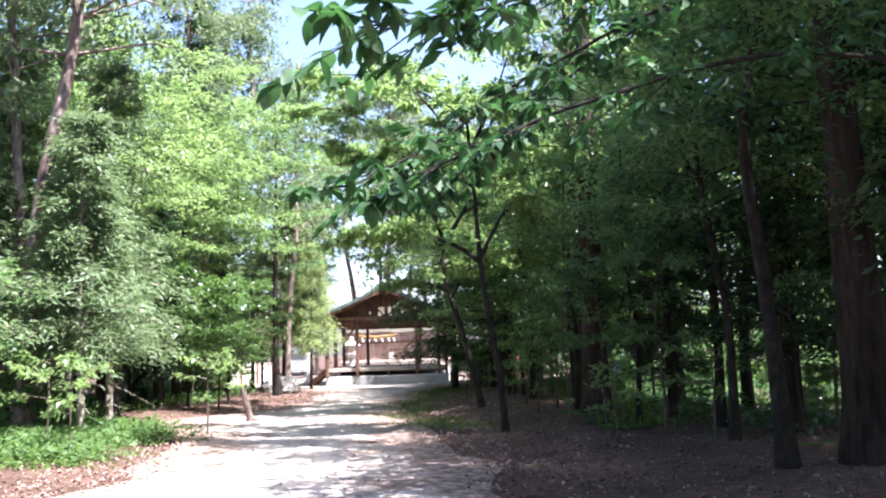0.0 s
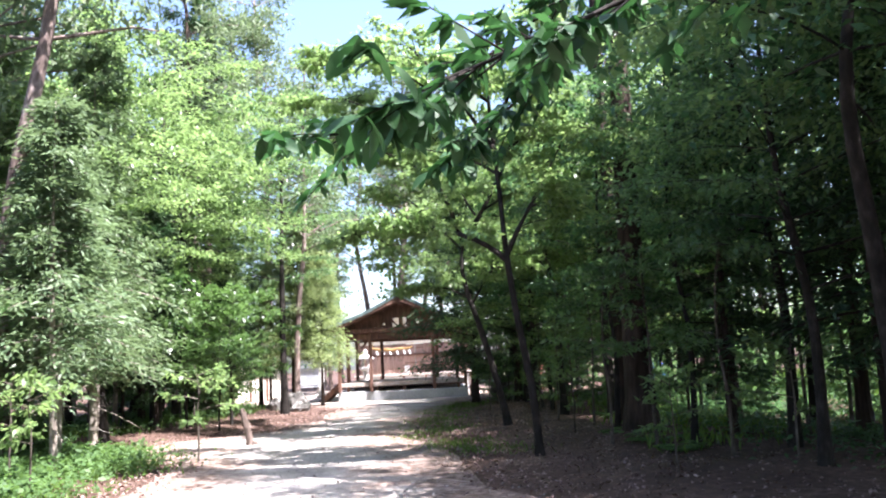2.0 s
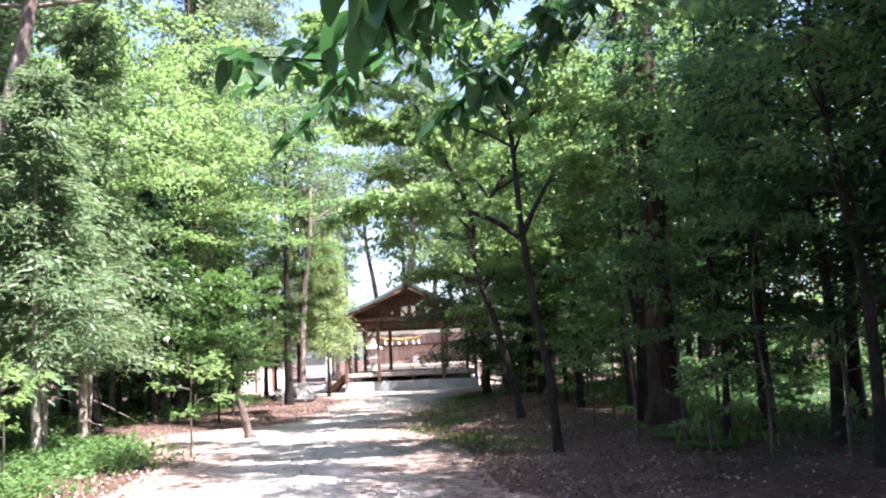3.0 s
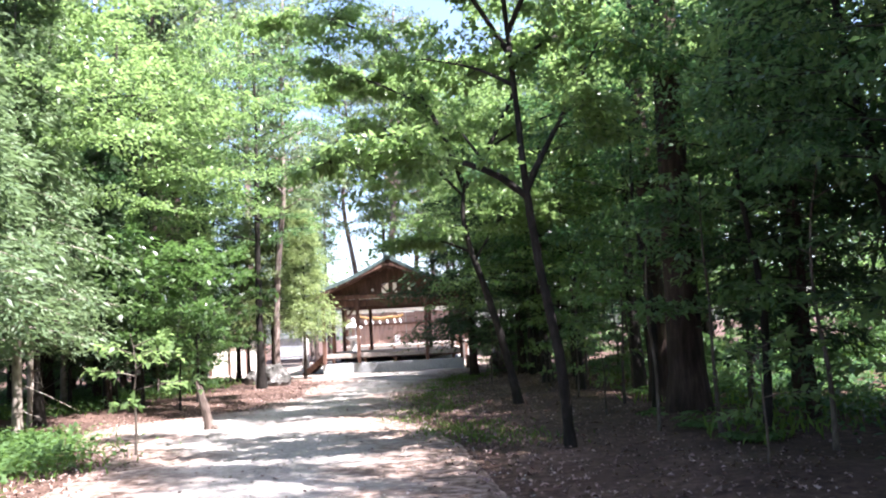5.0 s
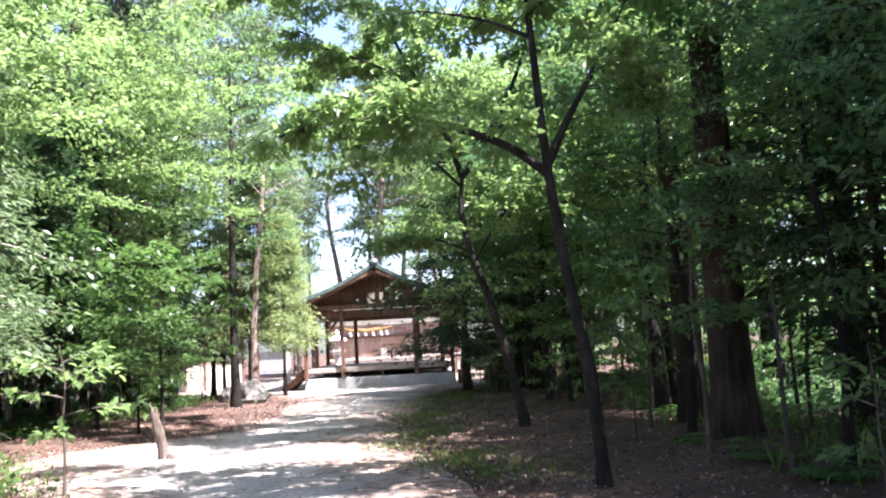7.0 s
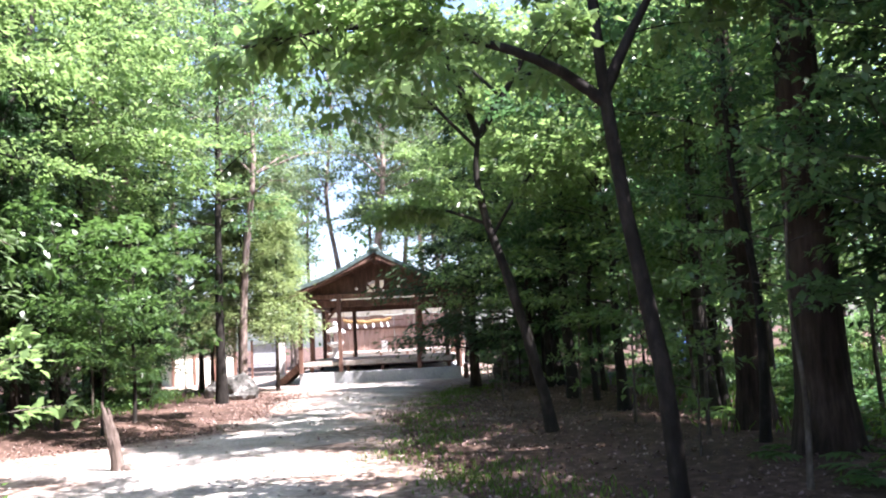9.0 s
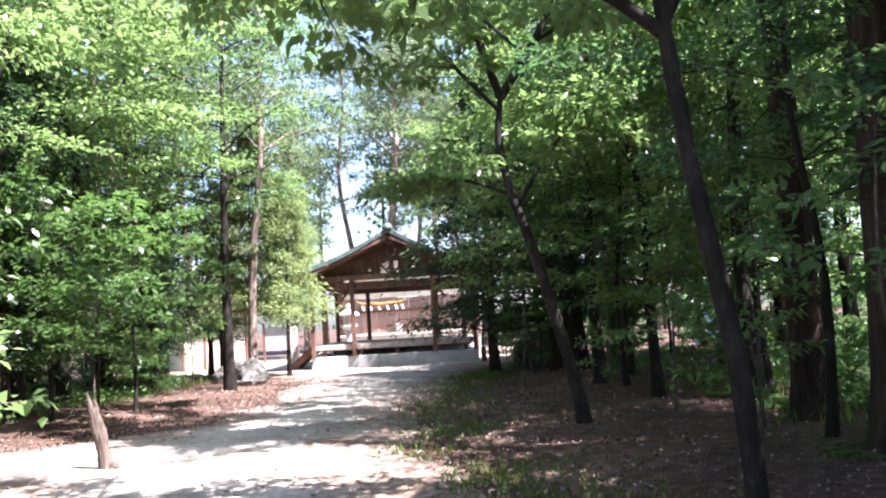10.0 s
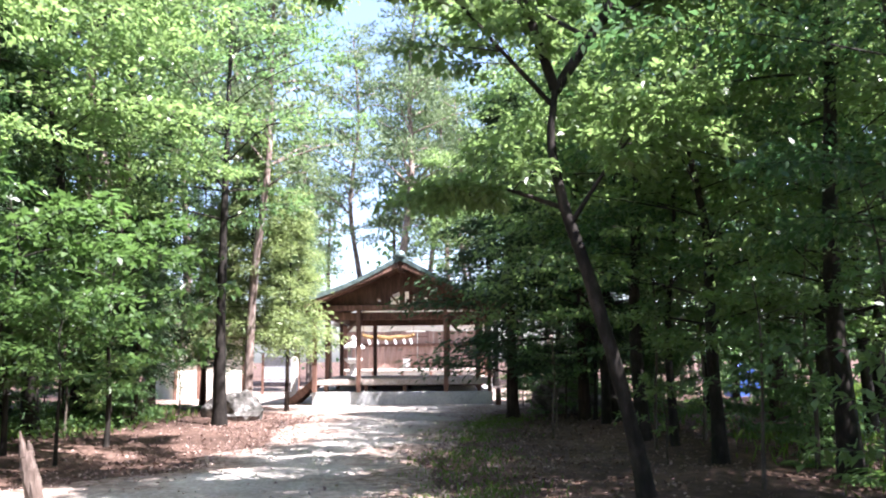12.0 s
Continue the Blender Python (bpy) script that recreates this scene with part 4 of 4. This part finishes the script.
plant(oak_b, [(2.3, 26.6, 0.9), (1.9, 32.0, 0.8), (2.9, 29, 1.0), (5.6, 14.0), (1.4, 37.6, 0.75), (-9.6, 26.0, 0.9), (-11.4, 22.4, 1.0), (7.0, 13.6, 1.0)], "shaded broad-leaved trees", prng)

wrng = np.random.default_rng(12)
# oaks at right, cedars below y 0: mostly unseen, added to block light
for proto, places in ((oak_c, [(9.6, 8.6, 1.0), (10.2, 4.2, 1.05), (6.6, 12.4, 0.85), (8.4, 15.2, 0.8), (9.4, -1.0, 1.0), (-6.45, 32.5, 0.7), (13.4, 1.8, 1.0)]),
                      (ced_t, [(-10.0, 33.4, 0.85), (-9.8, 35.3, 0.8)]),
                      (ced_a, [(11.6, -2.0, 0.9), (4.2, -6.0, 0.9), (0.2, -9.0, 0.9), (-4.0, -8.0, 0.9)]),
                      (ced_b, [(-9.4, 36.4, 0.8), (-8.9, 34.0, 0.62), (-11.2, 38.5, 0.95), (-10.6, 32.0, 0.8), (-9.0, 39.8, 0.75)]),
                      (maple_a, [(-9.0, 27.0, 1.25), (3.9, 10.2, 0.9)]),
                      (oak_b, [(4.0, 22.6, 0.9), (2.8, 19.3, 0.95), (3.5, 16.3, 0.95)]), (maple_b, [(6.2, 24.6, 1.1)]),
                      (shrub_a, [(-7.0, 27.6, 0.95), (11.5, 24.0, 0.7), (13.0, 29.5, 0.8), (15.5, 22.0, 0.8), (14.0, 36.0, 0.9), (17.5, 30.0, 0.9), (18.5, 39.0, 1.0), (12.0, 41.0, 0.8), (20.0, 25.0, 1.0)]),
                      (cyp_c, [(-5.95, 37.6, 0.85), (-7.2, 38.0, 1.15)])):
    for x, y, s in places:
        copy_thing(proto, scaled(x, y, wrng.uniform(0, 360), s))


# ---------------------------------------------------------------- trees of their own shape
def shaped_tree(name, label, trunk, radius, limbs, seed, leaf_mat, leaf, twig_leaves=26):
    """A tree whose trunk and limbs follow given lines, with sprays along the limbs."""
    rng = np.random.default_rng(seed)
    base = np.array(trunk[0])
    ob = thing(name, label, "tree", pose(*base))
    pts = smooth_path(np.array(trunk) - base, 20)
    pts[0][2] -= 0.15
    rad = radius * (1 - 0.6 * np.linspace(0, 1, 20))
    rad[0] *= 1.5
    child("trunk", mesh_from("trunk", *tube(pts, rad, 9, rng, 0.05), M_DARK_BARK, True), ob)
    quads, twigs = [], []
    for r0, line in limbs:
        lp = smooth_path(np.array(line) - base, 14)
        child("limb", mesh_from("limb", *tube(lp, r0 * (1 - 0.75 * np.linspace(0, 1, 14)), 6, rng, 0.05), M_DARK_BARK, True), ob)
        length = np.linalg.norm(np.diff(lp, axis=0), axis=1).sum()
        for k in range(int(5 + length * 4.5)):
            f = rng.uniform(0.25, 1.0)
            i = min(int(f * 13), 12)
            t = unit(lp[i + 1] - lp[i])
            az = rng.uniform(0, 2 * math.pi)
            way = unit(t * 0.5 + np.array([math.cos(az), math.sin(az), rng.normal(0.12, 0.15)]))
            quads.append(spray(rng, lp[i], way, rng.uniform(0.5, 1.1), 6, twig_leaves, leaf, flat=0.35, tubes=twigs, r0=0.008))
    tagged(child("twig_mass", mesh_from("twig_mass", *join(twigs), M_DARK_BARK, True), ob), kind="stuff")
    child("crown", quad_mesh("crown", np.concatenate(quads), leaf_mat), ob)
    return ob


shaped_tree("leaning_tree", "slender leaning forked tree with dark bark and lit leaves",
            [(0.83, 21.7, 0), (0.57, 21.7, 1.2), (0.3, 21.7, 2.25), (0.06, 21.7, 3.0), (-0.06, 21.7, 3.7), (0.0, 21.7, 4.3)], 0.088,
            [(0.06, [(0, 21.7, 4.25), (-0.35, 21.6, 5.25), (-0.9, 21.4, 6.3), (-1.3, 21.2, 7.2)]),
             (0.06, [(0, 21.7, 4.25), (0.6, 21.8, 5.2), (1.1, 22, 6.2), (1.4, 22.3, 7.2)]),
             (0.03, [(-0.05, 21.7, 4.1), (-0.6, 21.5, 4.65), (-1.15, 21.3, 5.2), (-1.8, 21.0, 5.5)]),
             (0.03, [(0.1, 21.7, 2.8), (0.5, 21.6, 3.4), (0.9, 21.3, 3.9)]),
             (0.03, [(0.5, 21.8, 5.0), (1.5, 22.2, 5.6), (2.6, 22.6, 5.9), (3.4, 22.9, 5.9)]),
             (0.03, [(-0.6, 21.5, 5.8), (-1.8, 22.2, 6.6), (-3.0, 22.8, 7.2)]),
             (0.035, [(-0.6, 21.5, 5.8), (-1.6, 23.4, 6.9), (-2.7, 25.4, 7.5), (-3.6, 27.0, 7.7)]),
             (0.03, [(-1.2, 21.2, 7.0), (-2.8, 22.0, 7.9), (-4.4, 23.2, 8.2)]),
             (0.03, [(0.3, 21.8, 4.9), (-0.3, 24.4, 6.4), (-0.9, 27.2, 7.2)]),
             (0.03, [(0.05, 21.7, 3.0), (-0.6, 22.2, 3.3), (-1.3, 22.8, 3.3)])], 61, M_MAPLE, 0.12)
shaped_tree("arching_tree", "dark forked tree with one bough arching over path",
            [(1.02, 16.15, 0), (0.95, 16.15, 1.1), (0.78, 16.15, 2.2), (0.66, 16.15, 3.3), (0.6, 16.15, 4.4), (0.48, 16.05, 6.2)], 0.074,
            [(0.05, [(0.68, 16.15, 3.15), (0.25, 16.15, 3.48), (-0.35, 16.1, 3.7), (-0.95, 16.0, 3.78), (-1.5, 15.9, 3.74), (-2.0, 15.8, 3.6)]),
             (0.05, [(0.67, 16.15, 3.25), (0.93, 16.2, 3.75), (1.25, 16.3, 4.3), (1.8, 16.5, 5.3)]),
             (0.04, [(0.55, 16.1, 5.0), (-0.1, 15.9, 6.0), (-0.9, 15.5, 6.8)]),
             (0.03, [(0.6, 16.15, 4.6), (0.1, 16.6, 5.0), (-0.6, 17.0, 5.3)]),
             (0.04, [(0.55, 16.1, 5.3), (1.0, 15.7, 6.2), (1.4, 15.3, 7.2)]),
             (0.03, [(0.6, 16.15, 4.9), (1.3, 16.6, 5.4), (2.2, 17.2, 5.6), (3.0, 17.6, 5.6)]),
             (0.03, [(0.52, 16.05, 5.8), (-0.3, 16.6, 6.6), (-1.5, 17.2, 7.2), (-2.5, 17.6, 7.4)])], 62, M_MAPLE, 0.12)


# ---------------------------------------------------------------- bough of large leaves over the path
def big_leaf_mesh():
    """A pointed oval leaf, folded along the midrib and curling down."""
    verts, faces = [], []
    for i in range(6):
        u = i / 5
        w = 0.5 * math.sin(math.pi * min(1, u * 0.93 + 0.04)) ** 0.8
        z = -0.22 * u * u
        verts += [(-w * 0.5, u, z + 0.16 * w), (0, u, z), (w * 0.5, u, z + 0.16 * w)]
    for i in range(5):
        a = i * 3
        faces += [(a, a + 1, a + 4, a + 3), (a + 1, a + 2, a + 5, a + 4)]
    return mesh_from("large_leaf", verts, faces, M_BIGLEAF, True)


def large_leaved_tree():
    rng = np.random.default_rng(71)
    base = np.array([4.7, 6.2, 0.0])
    ob = thing("large_leaved_tree", "dark tree with large drooping leaves hanging over path", "tree", pose(*base))
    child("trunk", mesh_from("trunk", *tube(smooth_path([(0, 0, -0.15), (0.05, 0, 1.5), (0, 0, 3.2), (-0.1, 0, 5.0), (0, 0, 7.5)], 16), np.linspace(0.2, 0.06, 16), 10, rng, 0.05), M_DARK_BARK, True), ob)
    leaf_me = big_leaf_mesh()
    boughs = [[(4.65, 6.2, 3.3), (2.6, 6.0, 3.6), (1.0, 5.9, 3.25), (0.3, 5.8, 2.95), (-0.35, 5.6, 2.65)],
              [(4.65, 6.2, 3.6), (2.4, 5.3, 4.0), (0.8, 4.8, 3.65), (0.25, 4.5, 3.4), (-0.4, 4.2, 3.2)],
              [(4.65, 6.2, 4.2), (2.8, 7.8, 4.9), (1.3, 8.2, 4.2), (0.5, 8.3, 3.55), (0.0, 8.2, 3.1)],
              [(4.65, 6.2, 3.8), (2.8, 7.3, 4.7), (1.0, 7.6, 4.1), (0.0, 7.6, 3.45), (-0.95, 7.5, 2.95)]]
    count = 0
    rest, twigs = [], []
    for b, line in enumerate(boughs):
        lp = smooth_path(np.array(line) - base, 22)
        child("limb", mesh_from("limb", *tube(lp, np.linspace(0.024, 0.006, 22), 6, rng, 0.05), M_DARK_BARK, True), ob)
        for k in range(36):
            f = 1 - 0.8 * (k / 36) ** 1.1
            i = min(int(f * 21), 20)
            t = unit(lp[i + 1] - lp[i])
            side = unit(np.cross(t, [0, 0, 1.0])) * (1 if k % 2 else -1)
            tw = unit(t * 0.8 + side * rng.uniform(0.3, 1.0) + np.array([0, 0, rng.normal(-0.05, 0.25)]))
            tl = rng.uniform(0.25, 0.75)
            end = lp[i] + tw * tl
            twigs.append(tube(np.array([lp[i], lp[i] + tw * tl * 0.6, end]), [0.006, 0.004, 0.003], 4))
            for q in range(13):
                p = lp[i] + tw * tl * rng.uniform(0.45, 1.0)
                az = rng.uniform(0, 2 * math.pi)
                d = unit(tw * 0.6 + np.array([math.cos(az), math.sin(az), rng.uniform(-0.9, 0.1)]))
                s = rng.uniform(0.11, 0.19)
                if k < 6 and count < 298:
                    m = Vector(d).to_track_quat("Y", "Z").to_matrix().to_4x4()
                    child("leaf", leaf_me, ob, at=Matrix.Translation(p) @ m @ Matrix.Rotation(rng.normal(0, 0.5), 4, "Y") @ Matrix.Scale(s, 4))
                    count += 1
                else:
                    rest.append((p, d, s))
    for k in range(2600):
        u, a = rng.uniform(0, 1), rng.uniform(0, 2 * math.pi)
        rest.append((np.array([-1.6 + 2.3 * math.cos(a) * u ** 0.5, 1.6 + 3.0 * math.sin(a) * u ** 0.5, 3.75 + 3.0 * rng.random() ** 1.3 + 0.35 * math.sin(a * 5)]), unit(np.array([math.cos(a * 7), math.sin(a * 5), rng.uniform(-0.8, 0.1)])), rng.uniform(0.11, 0.17)))
    p, d, s = (np.array([r[i] for r in rest]) for i in range(3))
    tagged(child("foliage", quad_mesh("foliage", leaf_quads(p, d, unit(np.array([0, 0, 1.0]) + rng.normal(0, 0.4, p.shape)), s, s * 0.44), M_BIGLEAF), ob), kind="stuff")
    tagged(child("twig_mass", mesh_from("twig_mass", *join(twigs), M_DARK_BARK, True), ob), kind="stuff")
    return ob


large_leaved_tree()


# ---------------------------------------------------------------- distant woods
def distant_woods():
    rng = np.random.default_rng(81)
    quads, wood = [], []
    spots = []
    while len(spots) < 230:
        x, y = rng.uniform(-75, 75), rng.uniform(-35, 100)
        if -17 < x < 27 and -14 < y < 58:
            continue
        if (-9 < x < 4 and y < 75) or (-20 < x < 4 and y > 58 and rng.random() < 0.8):
            continue
        spots.append((x, y))
    for x, y in spots:
        h = rng.uniform(9, 19)
        wood.append(tube(np.array([(x, y, -0.2), (x + rng.normal(0, 0.2), y, h * 0.5), (x, y, h)]), [0.24, 0.16, 0.05], 5))
        n = 420
        f = rng.random(n) ** 0.75
        r = (0.3 + 0.7 * rng.random(n)) * (3.0 - 2.0 * f)
        a = rng.uniform(0, 2 * math.pi, n)
        lump = 1 + 0.35 * np.sin(a * 3 + f * 11 + x)
        base = np.stack([x + r * lump * np.cos(a), y + r * lump * np.sin(a), 0.7 + f * (h - 0.5)], axis=1)
        ln = rng.uniform(0.3, 0.6, n)
        quads.append(leaf_quads(base, unit(rng.normal(0, 1, (n, 3)) + np.array([0, 0, -0.3])), unit(np.array([0, 0, 0.8]) + rng.normal(0, 0.6, (n, 3))), ln, ln * 0.6))
    ob = thing("distant_woods", "mixed green woodland closing the view behind the shrine", "woods", kind="stuff")
    tagged(child("trunks", mesh_from("trunks", *join(wood), M_CEDAR_BARK, True), ob), kind="stuff")
    tagged(child("foliage", quad_mesh("foliage", np.concatenate(quads), M_BROAD), ob), kind="stuff")


distant_woods()


# ---------------------------------------------------------------- low growth and litter
def off_path(x, y):
    return abs(x - path_mid(y)) - path_half(y)


def grass(name, label, n, place, high, seed):
    rng = np.random.default_rng(seed)
    pts = []
    while len(pts) < n:
        q = place(rng)
        if q is not None:
            pts.append((q[0], q[1], max(rise(q[0], q[1]), 0.0) - 0.01))
    p = np.array(pts)
    w = unit(rng.normal(0, 0.38, (n, 3)) + np.array([0, 0, 1.0]))
    ln = high * rng.uniform(0.5, 1.3, n)
    side = unit(np.stack([np.cos(rng.uniform(0, 6.28, n)), np.sin(rng.uniform(0, 6.28, n)), np.zeros(n)], axis=1))
    ob = new(name, quad_mesh(name, leaf_quads(p, w, side, ln, ln * 0.13 + 0.006), M_GRASS))
    return tagged(ob, label, "grass", kind="stuff")


def clump(rng, centres, spread):
    cx, cy = centres[rng.integers(len(centres))]
    return cx + rng.normal(0, spread), cy + rng.normal(0, spread)


left_c = [(-5.6 - 4.2 * random.random(), 12.5 + 9 * random.random()) for _ in range(70)]
right_c = [(path_mid(y) + path_half(y) + random.uniform(-0.4, 0.7), y) for y in [17 + 18 * random.random() for _ in range(50)]]
deep_c = [(random.uniform(3.2, 10), random.uniform(16, 36)) for _ in range(70)] + [(random.uniform(-12, -8.4), random.uniform(24, 36)) for _ in range(50)]
left_c = [c for c in left_c if off_path(*c) > 0.35]
grass("grass_verge", "bright sunlit grass beside the path", 8000, lambda r: clump(r, left_c, 0.5), 0.13, 91)
grass("grass_strip", "short grass along the gravel edge", 4500, lambda r: clump(r, right_c, 0.32), 0.085, 92)
meadow_c = [(random.uniform(9.5, 24), random.uniform(15, 50)) for _ in range(160)]
grass("clearing_grass", "tall sunlit grass in a clearing behind the trees", 9000, lambda r: clump(r, meadow_c, 0.7), 0.42, 94)
grass("forest_grass", "sparse shaded grass under the trees", 5000, lambda r: clump(r, deep_c, 0.5), 0.22, 93)


def fern(seed, name, label):
    rng = np.random.default_rng(seed)
    quads, stems = [], []
    for k in range(11):
        az = k * 2.4 + rng.normal(0, 0.2)
        ln = rng.uniform(0.35, 0.6)
        s = np.linspace(0, 1, 9)
        line = np.stack([np.cos(az) * s * ln, np.sin(az) * s * ln, ln * (0.95 * s - 0.75 * s ** 2)], axis=1)
        stems.append(tube(line, np.linspace(0.006, 0.002, 9), 3))
        side = np.array([-math.sin(az), math.cos(az), 0])
        for sg in (-1, 1):
            b = line[1:]
            w = side * sg + np.array([math.cos(az), math.sin(az), 0]) * 0.5 + np.array([0, 0, -0.15])
            lens = 0.17 * np.sin(np.pi * (0.15 + 0.8 * s[1:])) + 0.02
            quads.append(leaf_quads(b, np.repeat(w[None], 8, 0), np.repeat(np.array([[0, 0, 1.0]]), 8, 0), lens, lens * 0.38))
    ob = thing(name, label, "plant")
    tagged(child("stems", mesh_from("stems", *join(stems), M_FERN), ob), kind="stuff")
    child("fronds", quad_mesh("fronds", np.concatenate(quads), M_FERN), ob)
    return ob


spots = []
for _ in range(4000):
    x, y = random.uniform(-14, 14), random.uniform(11, 40)
    if off_path(x, y) > 0.9 and (x > 1.5 or x < -5.6) and all((x - a) ** 2 + (y - b) ** 2 > 0.35 for a, b, *_ in spots):
        if (x < 0 and y > 20 and x > -8.4) or 0 < x < 2.8:
            continue
        spots.append((x, y, random.uniform(0.6, 1.3)))
    if len(spots) >= 210:
        break
fern_a = fern(95, "fern", "low green fern on the forest floor")
fern_b = fern(96, "fern", "low green fern on the forest floor")
plant(fern_a, spots[::2], "ferns under the trees", prng)
plant(fern_b, spots[1::2], "ferns under the trees", prng)


def scatter(name, label, category, n, place, size, mat, lift, seed, fold):
    rng = np.random.default_rng(seed)
    pts = []
    while len(pts) < n:
        q = place(rng)
        if q is not None:
            pts.append((q[0], q[1], max(rise(q[0], q[1]), q[2] if len(q) > 2 else -1) + lift))
    p = np.array(pts)
    w = unit(rng.normal(0, 1, (n, 3)) * np.array([1, 1, 0.25]))
    nm = unit(np.array([0, 0, 1.0]) + rng.normal(0, 0.3, (n, 3)))
    ln = size * rng.uniform(0.6, 1.4, n)
    return tagged(new(name, quad_mesh(name, leaf_quads(p, w, nm, ln, ln * 0.6, fold), mat)), label, category, kind="stuff")


def cover(name, label, n, centres, spread, seed, leaf_mat=M_FERN):
    """Low leafy plants, uncountable, as layered small leaves."""
    rng = np.random.default_rng(seed)
    p = np.array([(*clump(rng, centres, spread), 0.0) for _ in range(n)])
    p[:, 2] = [max(rise(x, y), 0.0) for x, y, _ in p]
    p[:, 2] += 0.03 + 0.26 * rng.random(n) ** 1.4
    ln = rng.uniform(0.06, 0.13, n)
    w = unit(rng.normal(0, 1, (n, 3)) * np.array([1, 1, 0.35]))
    nm = unit(np.array([0, 0, 1.0]) + rng.normal(0, 0.35, (n, 3)))
    return tagged(new(name, quad_mesh(name, leaf_quads(p, w, nm, ln, ln * 0.65), leaf_mat)), label, "ground cover", kind="stuff")


cover("ground_cover", "low leafy plants at the sunlit path edge", 11000, [c for c in left_c if c[1] < 20.5], 0.45, 98)
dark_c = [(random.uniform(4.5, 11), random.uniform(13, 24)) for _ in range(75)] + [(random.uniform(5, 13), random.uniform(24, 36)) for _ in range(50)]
# leaf colour is darkened here to deepen the shade under the trees
cover("shade_ground_cover", "low leafy plants under trees, leaves coloured dark as shade", 15000, dark_c, 0.5, 99, M_SHADELEAF)
far_c = [(random.uniform(-13, -8.4), random.uniform(24, 34)) for _ in range(60)]
cover("wood_edge_ground_cover", "low green plants at the edge of the wood", 7000, far_c, 0.5, 100)


def litter_place(r):
    y = r.uniform(6, 36)
    x = path_mid(y) + path_half(y) + abs(r.normal(0, 2.6)) - 0.5 if r.random() < 0.55 else path_mid(y) - path_half(y) - abs(r.normal(0, 1.8)) + 0.7
    return x, y, 0.015


scatter("leaf_litter", "scattered reddish-brown dead leaves", "leaf litter", 11000, litter_place, 0.055, M_LITTER, 0.012, 97, 0.4)


def path_place(r):
    y = r.uniform(4, 38)
    return path_mid(y) + path_half(y) * r.uniform(-1, 1), y, 0.02


scatter("path_leaves", "stray dead leaves lying on the gravel path", "leaf litter", 1400, path_place, 0.05, M_LITTER, 0.012, 101, 0.3)
scatter("path_pebbles", "small pale stones loose on the gravel path", "pebbles", 2600, path_place, 0.035, M_PEBBLE, 0.012, 102, 0.5)
